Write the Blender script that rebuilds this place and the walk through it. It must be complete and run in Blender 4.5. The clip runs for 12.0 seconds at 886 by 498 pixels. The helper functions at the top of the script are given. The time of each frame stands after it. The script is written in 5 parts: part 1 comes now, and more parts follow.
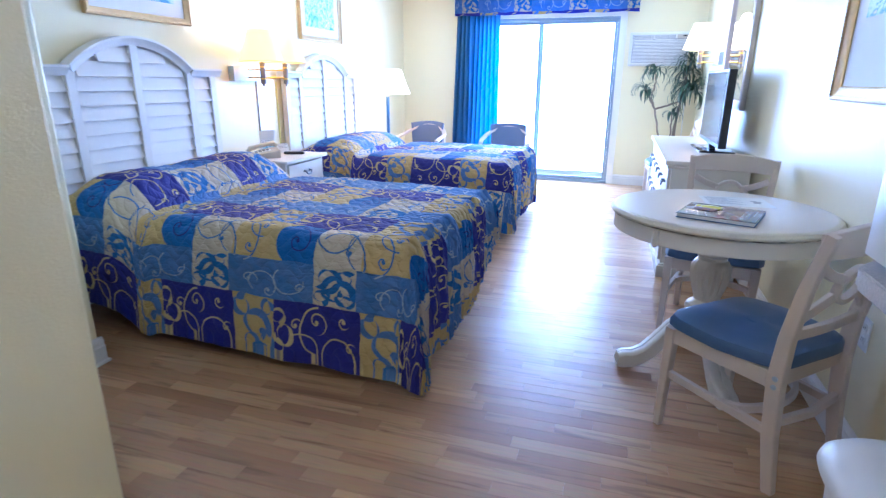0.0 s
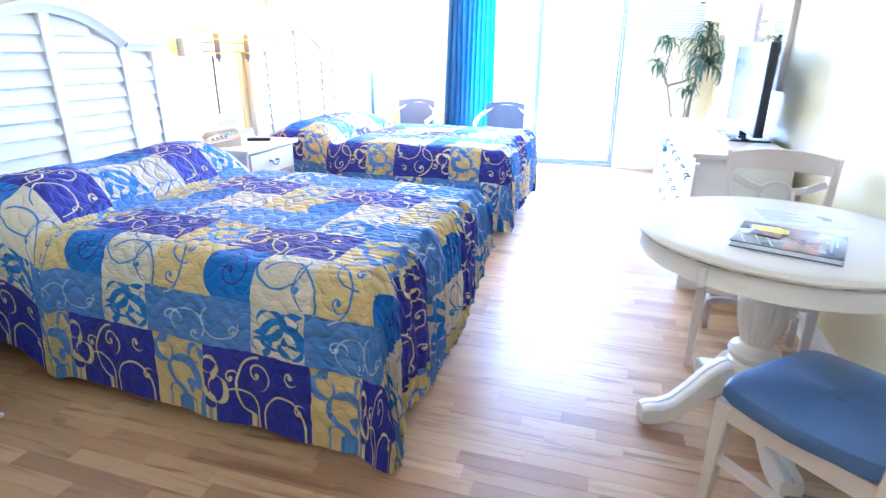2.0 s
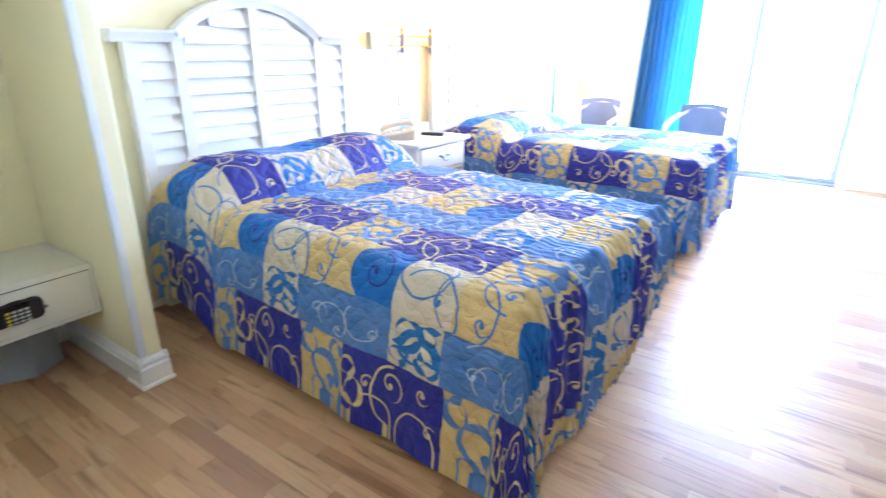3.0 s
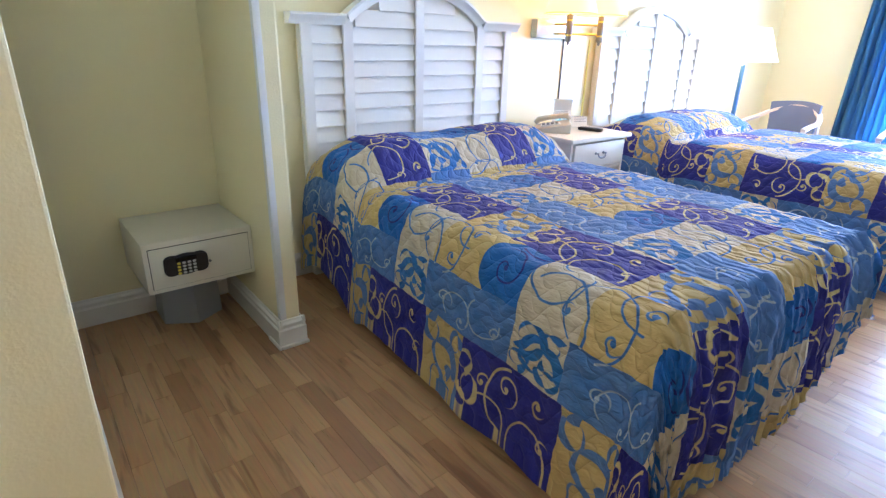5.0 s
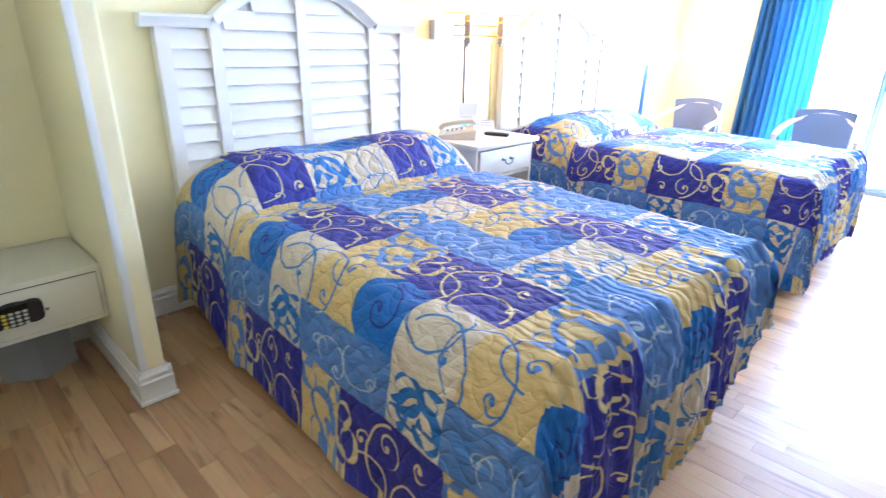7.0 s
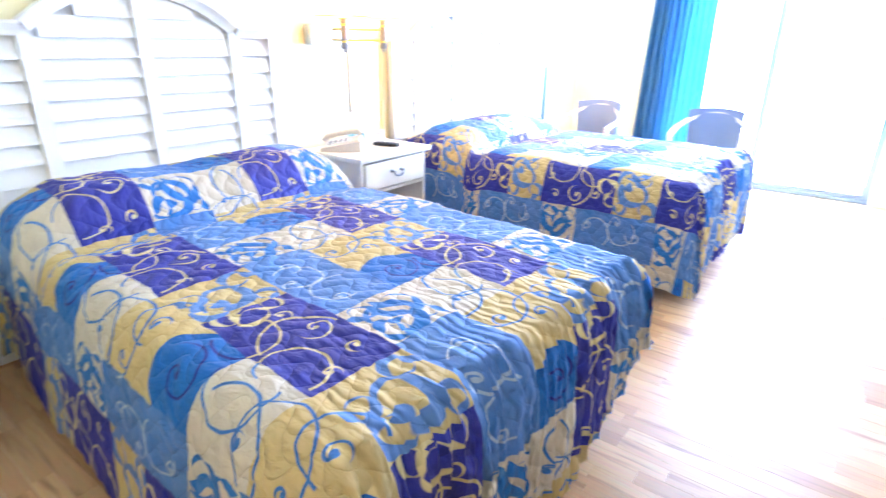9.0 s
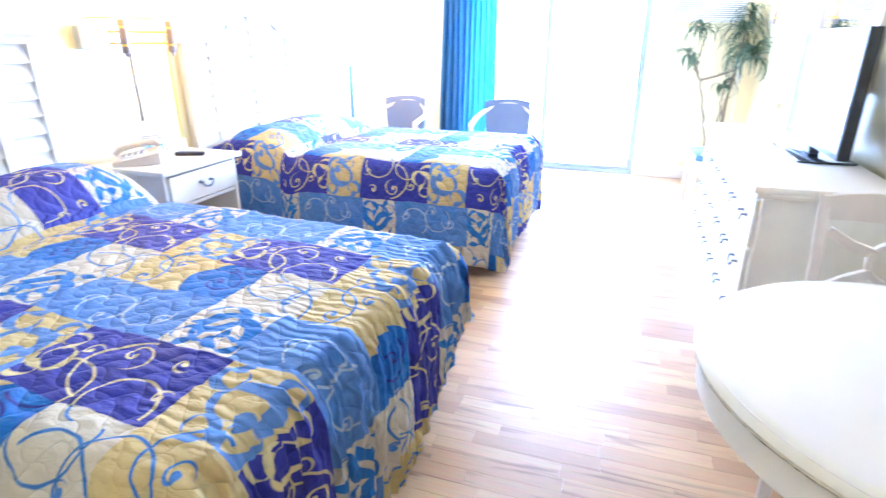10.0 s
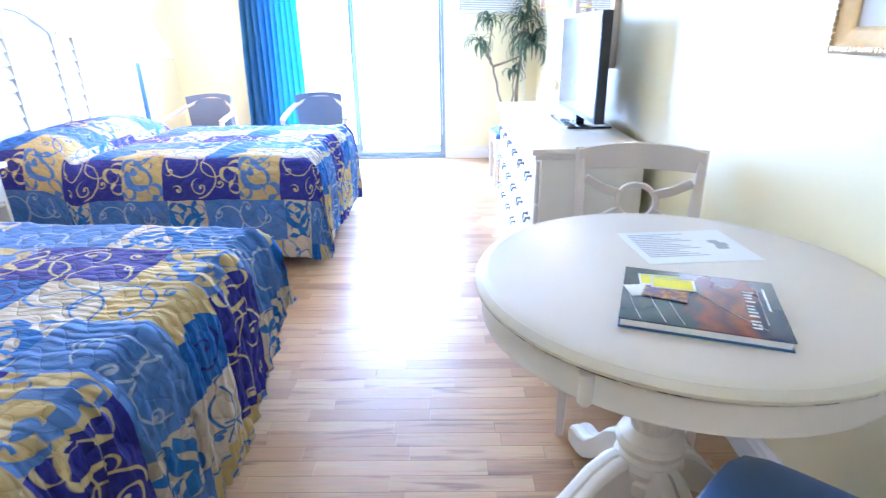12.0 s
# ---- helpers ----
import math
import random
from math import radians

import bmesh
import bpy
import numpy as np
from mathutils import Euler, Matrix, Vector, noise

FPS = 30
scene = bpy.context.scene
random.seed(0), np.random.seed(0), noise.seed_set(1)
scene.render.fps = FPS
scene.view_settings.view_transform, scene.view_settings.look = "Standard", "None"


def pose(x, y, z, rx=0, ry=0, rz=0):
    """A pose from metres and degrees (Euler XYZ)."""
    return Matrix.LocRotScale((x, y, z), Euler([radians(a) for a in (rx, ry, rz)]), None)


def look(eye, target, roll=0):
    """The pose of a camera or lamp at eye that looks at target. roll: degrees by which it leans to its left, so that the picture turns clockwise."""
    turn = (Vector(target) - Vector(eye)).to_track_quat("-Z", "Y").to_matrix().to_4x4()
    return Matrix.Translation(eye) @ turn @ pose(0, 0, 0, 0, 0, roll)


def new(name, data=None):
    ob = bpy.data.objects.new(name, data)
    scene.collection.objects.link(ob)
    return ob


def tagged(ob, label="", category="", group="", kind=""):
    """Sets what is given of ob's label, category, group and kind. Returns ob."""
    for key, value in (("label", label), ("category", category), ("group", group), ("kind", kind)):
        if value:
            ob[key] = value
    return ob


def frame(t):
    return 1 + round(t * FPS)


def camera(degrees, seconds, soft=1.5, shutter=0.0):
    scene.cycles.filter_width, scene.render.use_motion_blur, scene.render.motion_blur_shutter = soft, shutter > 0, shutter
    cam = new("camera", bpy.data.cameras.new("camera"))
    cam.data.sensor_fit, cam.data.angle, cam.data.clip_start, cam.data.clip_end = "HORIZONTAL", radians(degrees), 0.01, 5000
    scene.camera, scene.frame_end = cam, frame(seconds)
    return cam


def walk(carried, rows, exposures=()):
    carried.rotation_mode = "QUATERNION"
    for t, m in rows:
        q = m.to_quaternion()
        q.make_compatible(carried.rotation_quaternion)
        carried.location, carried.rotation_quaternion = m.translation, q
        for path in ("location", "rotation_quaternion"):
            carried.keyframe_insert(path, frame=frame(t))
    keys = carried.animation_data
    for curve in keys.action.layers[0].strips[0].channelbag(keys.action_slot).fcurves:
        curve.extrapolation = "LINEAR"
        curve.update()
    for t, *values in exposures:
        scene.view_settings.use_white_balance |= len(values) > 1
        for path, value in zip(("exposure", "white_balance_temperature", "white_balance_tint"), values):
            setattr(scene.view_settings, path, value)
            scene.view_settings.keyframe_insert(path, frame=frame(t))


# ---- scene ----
cam = camera(78.1, 12.0, soft=1.3, shutter=0.5)
PATH = [
    (0, (2.996, -0.957, 1.319), (2.425, 0.867, 0.73), 0.3),
    (0.5, (3.041, -0.799, 1.321), (2.505, 1.027, 0.709), 0.2),
    (1, (3.012, -0.652, 1.307), (2.494, 1.17, 0.665), 0.1),
    (1.5, (2.934, -0.495, 1.318), (2.413, 1.316, 0.65), 0.2),
    (2, (2.883, -0.355, 1.343), (2.331, 1.444, 0.663), 0.3),
    (2.5, (2.821, -0.226, 1.346), (2.087, 1.502, 0.657), 0.6),
    (3, (2.805, -0.123, 1.317), (1.718, 1.407, 0.628), 0.4),
    (3.5, (2.782, -0.092, 1.279), (1.52, 1.3, 0.595), 0.9),
    (3.7, (2.773, -0.088, 1.271), (1.457, 1.252, 0.582), 0.8),
    (5.3, (2.764, 0.008, 1.285), (1.298, 1.163, 0.566), 1.6),
    (5.5, (2.747, 0.032, 1.285), (1.283, 1.191, 0.569), 1.6),
    (6, (2.704, 0.126, 1.287), (1.24, 1.284, 0.57), 1.4),
    (6.5, (2.668, 0.206, 1.299), (1.259, 1.433, 0.586), 1.2),
    (7, (2.706, 0.282, 1.308), (1.4, 1.616, 0.592), 1.1),
    (8.8, (2.781, 0.63, 1.332), (1.568, 2.053, 0.621), 0.7),
    (9, (2.766, 0.643, 1.327), (1.628, 2.127, 0.62), 0.6),
    (9.5, (2.795, 0.593, 1.372), (1.947, 2.253, 0.647), 0.7),
    (10, (2.824, 0.585, 1.355), (2.228, 2.355, 0.639), 0.0),
    (10.5, (2.86, 0.564, 1.347), (2.461, 2.388, 0.63), -0.4),
    (11, (2.895, 0.544, 1.339), (2.63, 2.391, 0.618), -0.6),
    (11.5, (2.928, 0.524, 1.322), (2.78, 2.382, 0.597), -0.9),
    (12, (2.944, 0.501, 1.301), (2.916, 2.364, 0.574), -1.0),
]
walk(cam, [(t, look(eye, target, roll)) for t, eye, target, roll in PATH],
     exposures=[(0, -0.02, 4560, 31), (0.5, 0.24, 4540, 28), (1.5, 0.80, 4660, 28), (2.5, 1.12, 4850, 28), (3.5, 0.95, 5200, 28), (4.4, 0.5, 5250, 28), (5.5, 0.20, 5320, 28), (6.5, 0.62, 5240, 28), (7.2, 0.98, 5150, 28), (9, 1.20, 5250, 29), (9.5, 1.25, 5150, 29), (10.5, 0.9, 5000, 28), (11, 0.65, 5000, 28), (11.5, 0.58, 4900, 28), (12, 0.64, 4880, 28)])

# ---- light ----
world = bpy.data.worlds.new("sky")
scene.world = world
world.use_nodes = True
wn = world.node_tree.nodes
sky = wn.new("ShaderNodeTexSky")
sky.sky_type = "NISHITA"
sky.sun_disc = False
sky.sun_elevation = radians(50)
sky.sun_rotation = radians(200)
wn["Background"].inputs[1].default_value = 0.12
world.node_tree.links.new(sky.outputs[0], wn["Background"].inputs[0])


def lamp(name, kind, m, power, color, **kw):
    data = bpy.data.lights.new(name, kind)
    data.energy, data.color = power, color
    if "size" in kw:
        data.shape, data.size, data.size_y = "RECTANGLE", kw["size"], kw["size_y"]
    if "radius" in kw:
        data.shadow_soft_size = kw["radius"]
    ob = new(name, data)
    ob.matrix_world = m
    return ob


sun = lamp("sun", "SUN", look((0, 0, 0), (0.25, 0.45, -1)), 2.0, (1.0, 0.95, 0.88))
sun.data.angle = radians(0.6)
lamp("entry_ceiling_bulb", "POINT", pose(2.8, -0.95, 2.30), 11, (1.0, 0.88, 0.70), radius=0.10)
lamp("window_daylight", "AREA", look((2.02, 6.86, 1.1), (2.02, 0, 0.9)), 232, (0.56, 0.78, 1.0), size=1.70, size_y=1.95)

# ---- materials ----
def mat(name, base, rough=0.6, metal=0.0, var=0.12, scale=6.0, bump=0.1, bscale=60.0, coat=0.0, spec=0.5, wear=None, wear_at=0.55):
    m = bpy.data.materials.new(name)
    m.use_nodes = True
    nt = m.node_tree
    n, l = nt.nodes, nt.links
    b = n["Principled BSDF"]
    b.inputs["Roughness"].default_value = rough
    b.inputs["Metallic"].default_value = metal
    b.inputs["Coat Weight"].default_value = coat
    b.inputs["Specular IOR Level"].default_value = spec
    tc = n.new("ShaderNodeTexCoord")
    n1 = n.new("ShaderNodeTexNoise")
    n1.inputs["Scale"].default_value = scale
    n1.inputs["Detail"].default_value = 6
    l.new(tc.outputs["Object"], n1.inputs["Vector"])
    mix = n.new("ShaderNodeMix")
    mix.data_type = "RGBA"
    mix.inputs[6].default_value = (*[c * (1 - var) for c in base], 1)
    mix.inputs[7].default_value = (*[min(1, c * (1 + var * 0.6)) for c in base], 1)
    l.new(n1.outputs["Fac"], mix.inputs[0])
    out = mix.outputs[2]
    n2 = n.new("ShaderNodeTexNoise")
    n2.inputs["Scale"].default_value = bscale
    n2.inputs["Detail"].default_value = 4
    l.new(tc.outputs["Object"], n2.inputs["Vector"])
    if wear:
        w = n.new("ShaderNodeMapRange")
        w.inputs["From Min"].default_value, w.inputs["From Max"].default_value = wear_at, wear_at + 0.07
        l.new(n2.outputs["Fac"], w.inputs["Value"])
        mw = n.new("ShaderNodeMix")
        mw.data_type = "RGBA"
        l.new(w.outputs[0], mw.inputs[0])
        l.new(out, mw.inputs[6])
        mw.inputs[7].default_value = (*wear, 1)
        out = mw.outputs[2]
    l.new(out, b.inputs["Base Color"])
    if bump:
        bp = n.new("ShaderNodeBump")
        bp.inputs["Strength"].default_value = bump
        bp.inputs["Distance"].default_value = 0.004
        l.new(n2.outputs["Fac"], bp.inputs["Height"])
        l.new(bp.outputs[0], b.inputs["Normal"])
    return m


def glow(name, base, strength):
    m = mat(name, base, 0.8, bump=0)
    b = m.node_tree.nodes["Principled BSDF"]
    b.inputs["Emission Color"].default_value = (*base, 1)
    b.inputs["Emission Strength"].default_value = strength
    return m


def wood_floor(name, island):
    m = bpy.data.materials.new(name)
    m.use_nodes = True
    nt = m.node_tree
    n, l = nt.nodes, nt.links
    b = n["Principled BSDF"]
    tc = n.new("ShaderNodeTexCoord")
    if island:
        rnd = n.new("ShaderNodeNewGeometry").outputs["Random Per Island"]
        pos = n.new("ShaderNodeNewGeometry").outputs["Position"]
    else:
        rnd = n.new("ShaderNodeObjectInfo").outputs["Random"]
        pos = n.new("ShaderNodeNewGeometry").outputs["Position"]
    ramp = n.new("ShaderNodeValToRGB")
    els = ramp.color_ramp.elements
    els[0].position, els[0].color = 0.0, (0.41, 0.215, 0.095, 1)
    els[1].position, els[1].color = 1.0, (0.655, 0.405, 0.195, 1)
    for p, c in ((0.16, (0.49, 0.28, 0.128, 1)), (0.5, (0.56, 0.335, 0.155, 1)), (0.8, (0.60, 0.37, 0.175, 1))):
        e = els.new(p)
        e.color = c
    l.new(rnd, ramp.inputs[0])
    shift = n.new("ShaderNodeVectorMath")
    shift.operation = "MULTIPLY_ADD"
    comb = n.new("ShaderNodeCombineXYZ")
    ml = n.new("ShaderNodeMath")
    ml.operation = "MULTIPLY"
    ml.inputs[1].default_value = 37.0
    l.new(rnd, ml.inputs[0])
    for i in range(3):
        l.new(ml.outputs[0], comb.inputs[i])
    l.new(pos, shift.inputs[0])
    shift.inputs[1].default_value = (2.2, 26.0, 1.0)
    l.new(comb.outputs[0], shift.inputs[2])
    g1 = n.new("ShaderNodeTexNoise")
    g1.inputs["Scale"].default_value = 1.0
    g1.inputs["Detail"].default_value = 5
    g1.inputs["Distortion"].default_value = 0.6
    l.new(shift.outputs[0], g1.inputs["Vector"])
    st = n.new("ShaderNodeMapRange")
    st.inputs["From Min"].default_value, st.inputs["From Max"].default_value = 0.55, 0.70
    l.new(g1.outputs["Fac"], st.inputs["Value"])
    st.inputs["To Max"].default_value = 0.85
    mx = n.new("ShaderNodeMix")
    mx.data_type = "RGBA"
    l.new(st.outputs[0], mx.inputs[0])
    l.new(ramp.outputs[0], mx.inputs[6])
    mx.inputs[7].default_value = (0.27, 0.135, 0.06, 1)
    g2 = n.new("ShaderNodeTexNoise")
    g2.inputs["Scale"].default_value = 4.0
    g2.inputs["Detail"].default_value = 8
    l.new(shift.outputs[0], g2.inputs["Vector"])
    hs = n.new("ShaderNodeMix")
    hs.data_type = "RGBA"
    hs.blend_type = "MULTIPLY"
    hs.inputs[0].default_value = 0.35
    l.new(mx.outputs[2], hs.inputs[6])
    l.new(g2.outputs["Color"], hs.inputs[7])
    l.new(hs.outputs[2], b.inputs["Base Color"])
    rr = n.new("ShaderNodeMapRange")
    rr.inputs["To Min"].default_value, rr.inputs["To Max"].default_value = 0.24, 0.36
    l.new(g2.outputs["Fac"], rr.inputs["Value"])
    l.new(rr.outputs[0], b.inputs["Roughness"])
    bp = n.new("ShaderNodeBump")
    bp.inputs["Strength"].default_value = 0.06
    bp.inputs["Distance"].default_value = 0.003
    l.new(g2.outputs["Fac"], bp.inputs["Height"])
    l.new(bp.outputs[0], b.inputs["Normal"])
    return m


CREAM_WALL = mat("painted_plaster_cream", (0.87, 0.785, 0.495), 0.40, var=0.05, scale=1.5, bump=0.22, bscale=130)
CEIL = mat("ceiling_white", (0.88, 0.86, 0.79), 0.9, bump=0.3, bscale=90)
TRIM = mat("gloss_white_trim", (0.80, 0.78, 0.72), 0.35, var=0.06, bump=0.04)
WHITE_WOOD = mat("antique_white_painted_wood", (0.74, 0.69, 0.60), 0.42, var=0.08, scale=9, bump=0.08, bscale=45)
WORN_WOOD = mat("antique_white_worn_edge", (0.70, 0.64, 0.50), 0.45, var=0.1, scale=9, bump=0.1, bscale=38)
TOP_WOOD = mat("table_top_whitewash", (0.70, 0.62, 0.52), 0.30, var=0.05, scale=5, bump=0.05, bscale=70)
CHAIR_WOOD = mat("whitewashed_wood", (0.66, 0.56, 0.47), 0.42, var=0.10, scale=8, bump=0.08)
HEADBOARD = mat("headboard_white", (0.78, 0.75, 0.69), 0.42, var=0.05, bump=0.05)
BLUE_VINYL = mat("blue_vinyl", (0.070, 0.135, 0.275), 0.33, var=0.10, bump=0.12, bscale=220)
GREY_BLUE = mat("greyblue_upholstery", (0.13, 0.17, 0.27), 0.75, var=0.12, bump=0.2, bscale=300)
CREAM_SEAT = mat("cream_upholstery", (0.66, 0.55, 0.38), 0.8, var=0.1, bump=0.2, bscale=250)
BLACK = mat("black_plastic", (0.015, 0.015, 0.018), 0.35, var=0.1, bump=0.03)
SCREEN = mat("tv_screen", (0.012, 0.013, 0.016), 0.12, var=0.02, bump=0)
CHROME = mat("brushed_nickel", (0.46, 0.54, 0.62), 0.34, 0.55, var=0.08, bump=0.03)
PEWTER = mat("dark_pewter_pull", (0.20, 0.21, 0.23), 0.30, 0.9)
GREY_RUBBER = mat("dark_grey_grip", (0.17, 0.18, 0.20), 0.5)
BRASS = mat("brass", (0.70, 0.52, 0.12), 0.3, 1.0)
# yellow paint standing in for warm lamplight on the headboard's side edge
LAMPLIT_EDGE = mat("lamplit_edge_yellow", (0.80, 0.74, 0.22), 0.4)
DARK_CORD = mat("dark_bronze_cord_cover", (0.07, 0.07, 0.06), 0.45)
BLUE_METAL = mat("blue_lacquered_pole", (0.05, 0.16, 0.34), 0.35, 0.2)
SAFE_CREAM = mat("safe_enamel_cream", (0.70, 0.66, 0.55), 0.45, var=0.05, bump=0.12, bscale=180)
PED_GREY = mat("grey_pedestal", (0.30, 0.32, 0.34), 0.6)
PLASTIC_BEIGE = mat("beige_plastic", (0.60, 0.55, 0.46), 0.45)
PLASTIC_WHITE = mat("white_plastic", (0.78, 0.78, 0.76), 0.3, var=0.03, bump=0.02)
PAPER = mat("paper", (0.82, 0.82, 0.80), 0.85, var=0.02, bump=0.03)
INK = mat("grey_ink", (0.42, 0.42, 0.45), 0.8)
GREEN_KEYS = mat("pale_keys", (0.55, 0.56, 0.50), 0.5)
YELLOW_KEYS = mat("yellow_keys", (0.75, 0.62, 0.06), 0.5)
YELLOW_CARD = mat("yellow_card", (0.85, 0.75, 0.03), 0.5)
GOLD = mat("gold_leaf_frame", (0.62, 0.45, 0.22), 0.38, 0.55, var=0.25, scale=30, bump=0.3, bscale=80)
MATBOARD = mat("white_mat_board", (0.80, 0.80, 0.78), 0.8, var=0.02, bump=0)
ALU = mat("aluminium_frame", (0.30, 0.38, 0.46), 0.4, 0.7)
LEAF = mat("dracaena_leaf", (0.035, 0.085, 0.04), 0.45, var=0.5, scale=5, bump=0.1)
STEM = mat("dracaena_stem", (0.24, 0.19, 0.13), 0.8, var=0.2, bump=0.3)
LAMINATE = mat("speckled_laminate", (0.55, 0.49, 0.43), 0.4, var=0.35, scale=160, bump=0.02)
CONCRETE = mat("balcony_concrete", (0.55, 0.54, 0.52), 0.9, bump=0.3)
LINEN = mat("mattress_ticking", (0.70, 0.68, 0.62), 0.9)
CURTAIN = mat("teal_blue_curtain", (0.075, 0.235, 0.44), 0.75, var=0.12, bump=0.15, bscale=300)
SHADE = glow("lampshade_linen_lit", (1.0, 0.80, 0.52), 3.2)
SHADE_Y = glow("lampshade_yellow_lit", (1.0, 0.72, 0.20), 1.4)
EDGE_WEAR = mat("rubbed_through_edge", (0.62, 0.55, 0.42), 0.5, var=0.1, bump=0.1, bscale=26, wear=(0.06, 0.04, 0.03), wear_at=0.47)
# dark grey that paints the shade between the louvres
GRILLE = mat("grille_shadow_grey", (0.22, 0.23, 0.25), 0.6)
FLOOR_PIECE = wood_floor("laminate_board", False)
FLOOR_REST = wood_floor("laminate_boards_rest", True)
MIRROR = mat("mirror_silver", (0.9, 0.9, 0.9), 0.02, 1.0, var=0.0, bump=0)
ct = CURTAIN.node_tree
tr = ct.nodes.new("ShaderNodeBsdfTranslucent")
tr.inputs[0].default_value = (0.08, 0.28, 0.55, 1)
ms = ct.nodes.new("ShaderNodeMixShader")
ms.inputs[0].default_value = 0.10
ct.links.new(ct.nodes["Principled BSDF"].outputs[0], ms.inputs[1])
ct.links.new(tr.outputs[0], ms.inputs[2])
ct.links.new(ms.outputs[0], ct.nodes["Material Output"].inputs[0])


def glass_mat():
    m = bpy.data.materials.new("clear_glass")
    m.use_nodes = True
    b = m.node_tree.nodes["Principled BSDF"]
    b.inputs["Base Color"].default_value = (0.9, 0.97, 0.95, 1)
    b.inputs["Roughness"].default_value = 0.02
    b.inputs["Transmission Weight"].default_value = 1.0
    b.inputs["IOR"].default_value = 1.45
    return m


GLASS = glass_mat()


def outside_mat():
    m = bpy.data.materials.new("bright_haze_backdrop")
    m.use_nodes = True
    n, l = m.node_tree.nodes, m.node_tree.links
    n.remove(n["Principled BSDF"])
    e = n.new("ShaderNodeEmission")
    e.inputs[0].default_value = (0.93, 0.97, 1.0, 1)
    e.inputs[1].default_value = 5.0
    l.new(e.outputs[0], n["Material Output"].inputs[0])
    return m


def art_mat(name, cols, scale):
    m = mat(name, cols[0], 0.55, bump=0.05)
    n, l = m.node_tree.nodes, m.node_tree.links
    tc = n.new("ShaderNodeTexCoord")
    ns = n.new("ShaderNodeTexNoise")
    ns.inputs["Scale"].default_value = scale
    ns.inputs["Distortion"].default_value = 1.5
    l.new(tc.outputs["Object"], ns.inputs["Vector"])
    r = n.new("ShaderNodeValToRGB")
    els = r.color_ramp.elements
    els[0].position, els[0].color = 0.3, (*cols[0], 1)
    els[1].position, els[1].color = 0.7, (*cols[-1], 1)
    for i, c in enumerate(cols[1:-1]):
        e = els.new(0.3 + 0.4 * (i + 1) / (len(cols) - 1))
        e.color = (*c, 1)
    l.new(ns.outputs["Fac"], r.inputs[0])
    l.new(r.outputs[0], n["Principled BSDF"].inputs["Base Color"])
    return m


def sunset_mat(name):
    """Glossy cover: slate sky at one end, a red evening glow in the middle, blue dusk at the other end, cloud streaks."""
    m = mat(name, (0.05, 0.08, 0.10), 0.22, bump=0, coat=0.3)
    n, l = m.node_tree.nodes, m.node_tree.links
    tc = n.new("ShaderNodeTexCoord")
    ns = n.new("ShaderNodeTexNoise")
    ns.inputs["Scale"].default_value = 14.0
    ns.inputs["Detail"].default_value = 5
    ns.inputs["Distortion"].default_value = 0.7
    l.new(tc.outputs["Object"], ns.inputs["Vector"])
    sp = n.new("ShaderNodeSeparateXYZ")
    l.new(tc.outputs["Object"], sp.inputs[0])
    pos = n.new("ShaderNodeMath")
    pos.operation = "MULTIPLY_ADD"
    l.new(sp.outputs[0], pos.inputs[0])
    pos.inputs[1].default_value, pos.inputs[2].default_value = 3.4, 0.25
    mixed = n.new("ShaderNodeMath")
    mixed.operation = "MULTIPLY_ADD"
    l.new(ns.outputs["Fac"], mixed.inputs[0])
    mixed.inputs[1].default_value = 0.5
    l.new(pos.outputs[0], mixed.inputs[2])
    rp = n.new("ShaderNodeValToRGB")
    els = rp.color_ramp.elements
    els[0].position, els[0].color = 0.10, (0.020, 0.045, 0.055, 1)
    els[1].position, els[1].color = 0.98, (0.030, 0.060, 0.130, 1)
    for p, c in ((0.28, (0.045, 0.085, 0.100, 1)), (0.42, (0.075, 0.080, 0.100, 1)), (0.55, (0.27, 0.085, 0.065, 1)), (0.66, (0.14, 0.060, 0.075, 1)), (0.76, (0.30, 0.095, 0.060, 1)), (0.86, (0.075, 0.070, 0.120, 1))):
        els.new(p).color = c
    l.new(mixed.outputs[0], rp.inputs[0])
    l.new(rp.outputs[0], n["Principled BSDF"].inputs["Base Color"])
    return m


# printed cloth repeat: three rows of patches, in metres of cloth
REP_U, REP_V = 0.69, 0.735
ROW_B, ROW_C = 0.265, 0.510
NAVY, SUN, PERI = (0.022, 0.026, 0.250), (0.50, 0.370, 0.140), (0.085, 0.190, 0.450)
CREAM, ROYAL, LEAF_BLUE = (0.51, 0.445, 0.325), (0.011, 0.115, 0.410), (0.020, 0.140, 0.430)
GOLD_INK, PALE_INK, VINE_INK, DEEP_INK = (0.56, 0.46, 0.21), (0.34, 0.41, 0.50), (0.045, 0.165, 0.46), (0.016, 0.022, 0.190)
# loops: centre, radius, where the arc begins and what share of the turn it runs
RINGS = ((0.33, 0.035, 0.088, 0.2, 0.75), (0.14, 0.050, 0.082, 2.2, 0.70), (0.47, 0.600, 0.112, 1.2, 0.86), (0.31, 0.665, 0.092, 3.4, 0.62), (0.33, 0.545, 0.125, 0.3, 0.42),
         (0.615, 0.350, 0.078, 0.6, 0.72), (0.085, 0.385, 0.082, 4.0, 0.66), (0.60, 0.690, 0.085, 5.2, 0.60), (0.25, 0.130, 0.110, 4.6, 0.45))
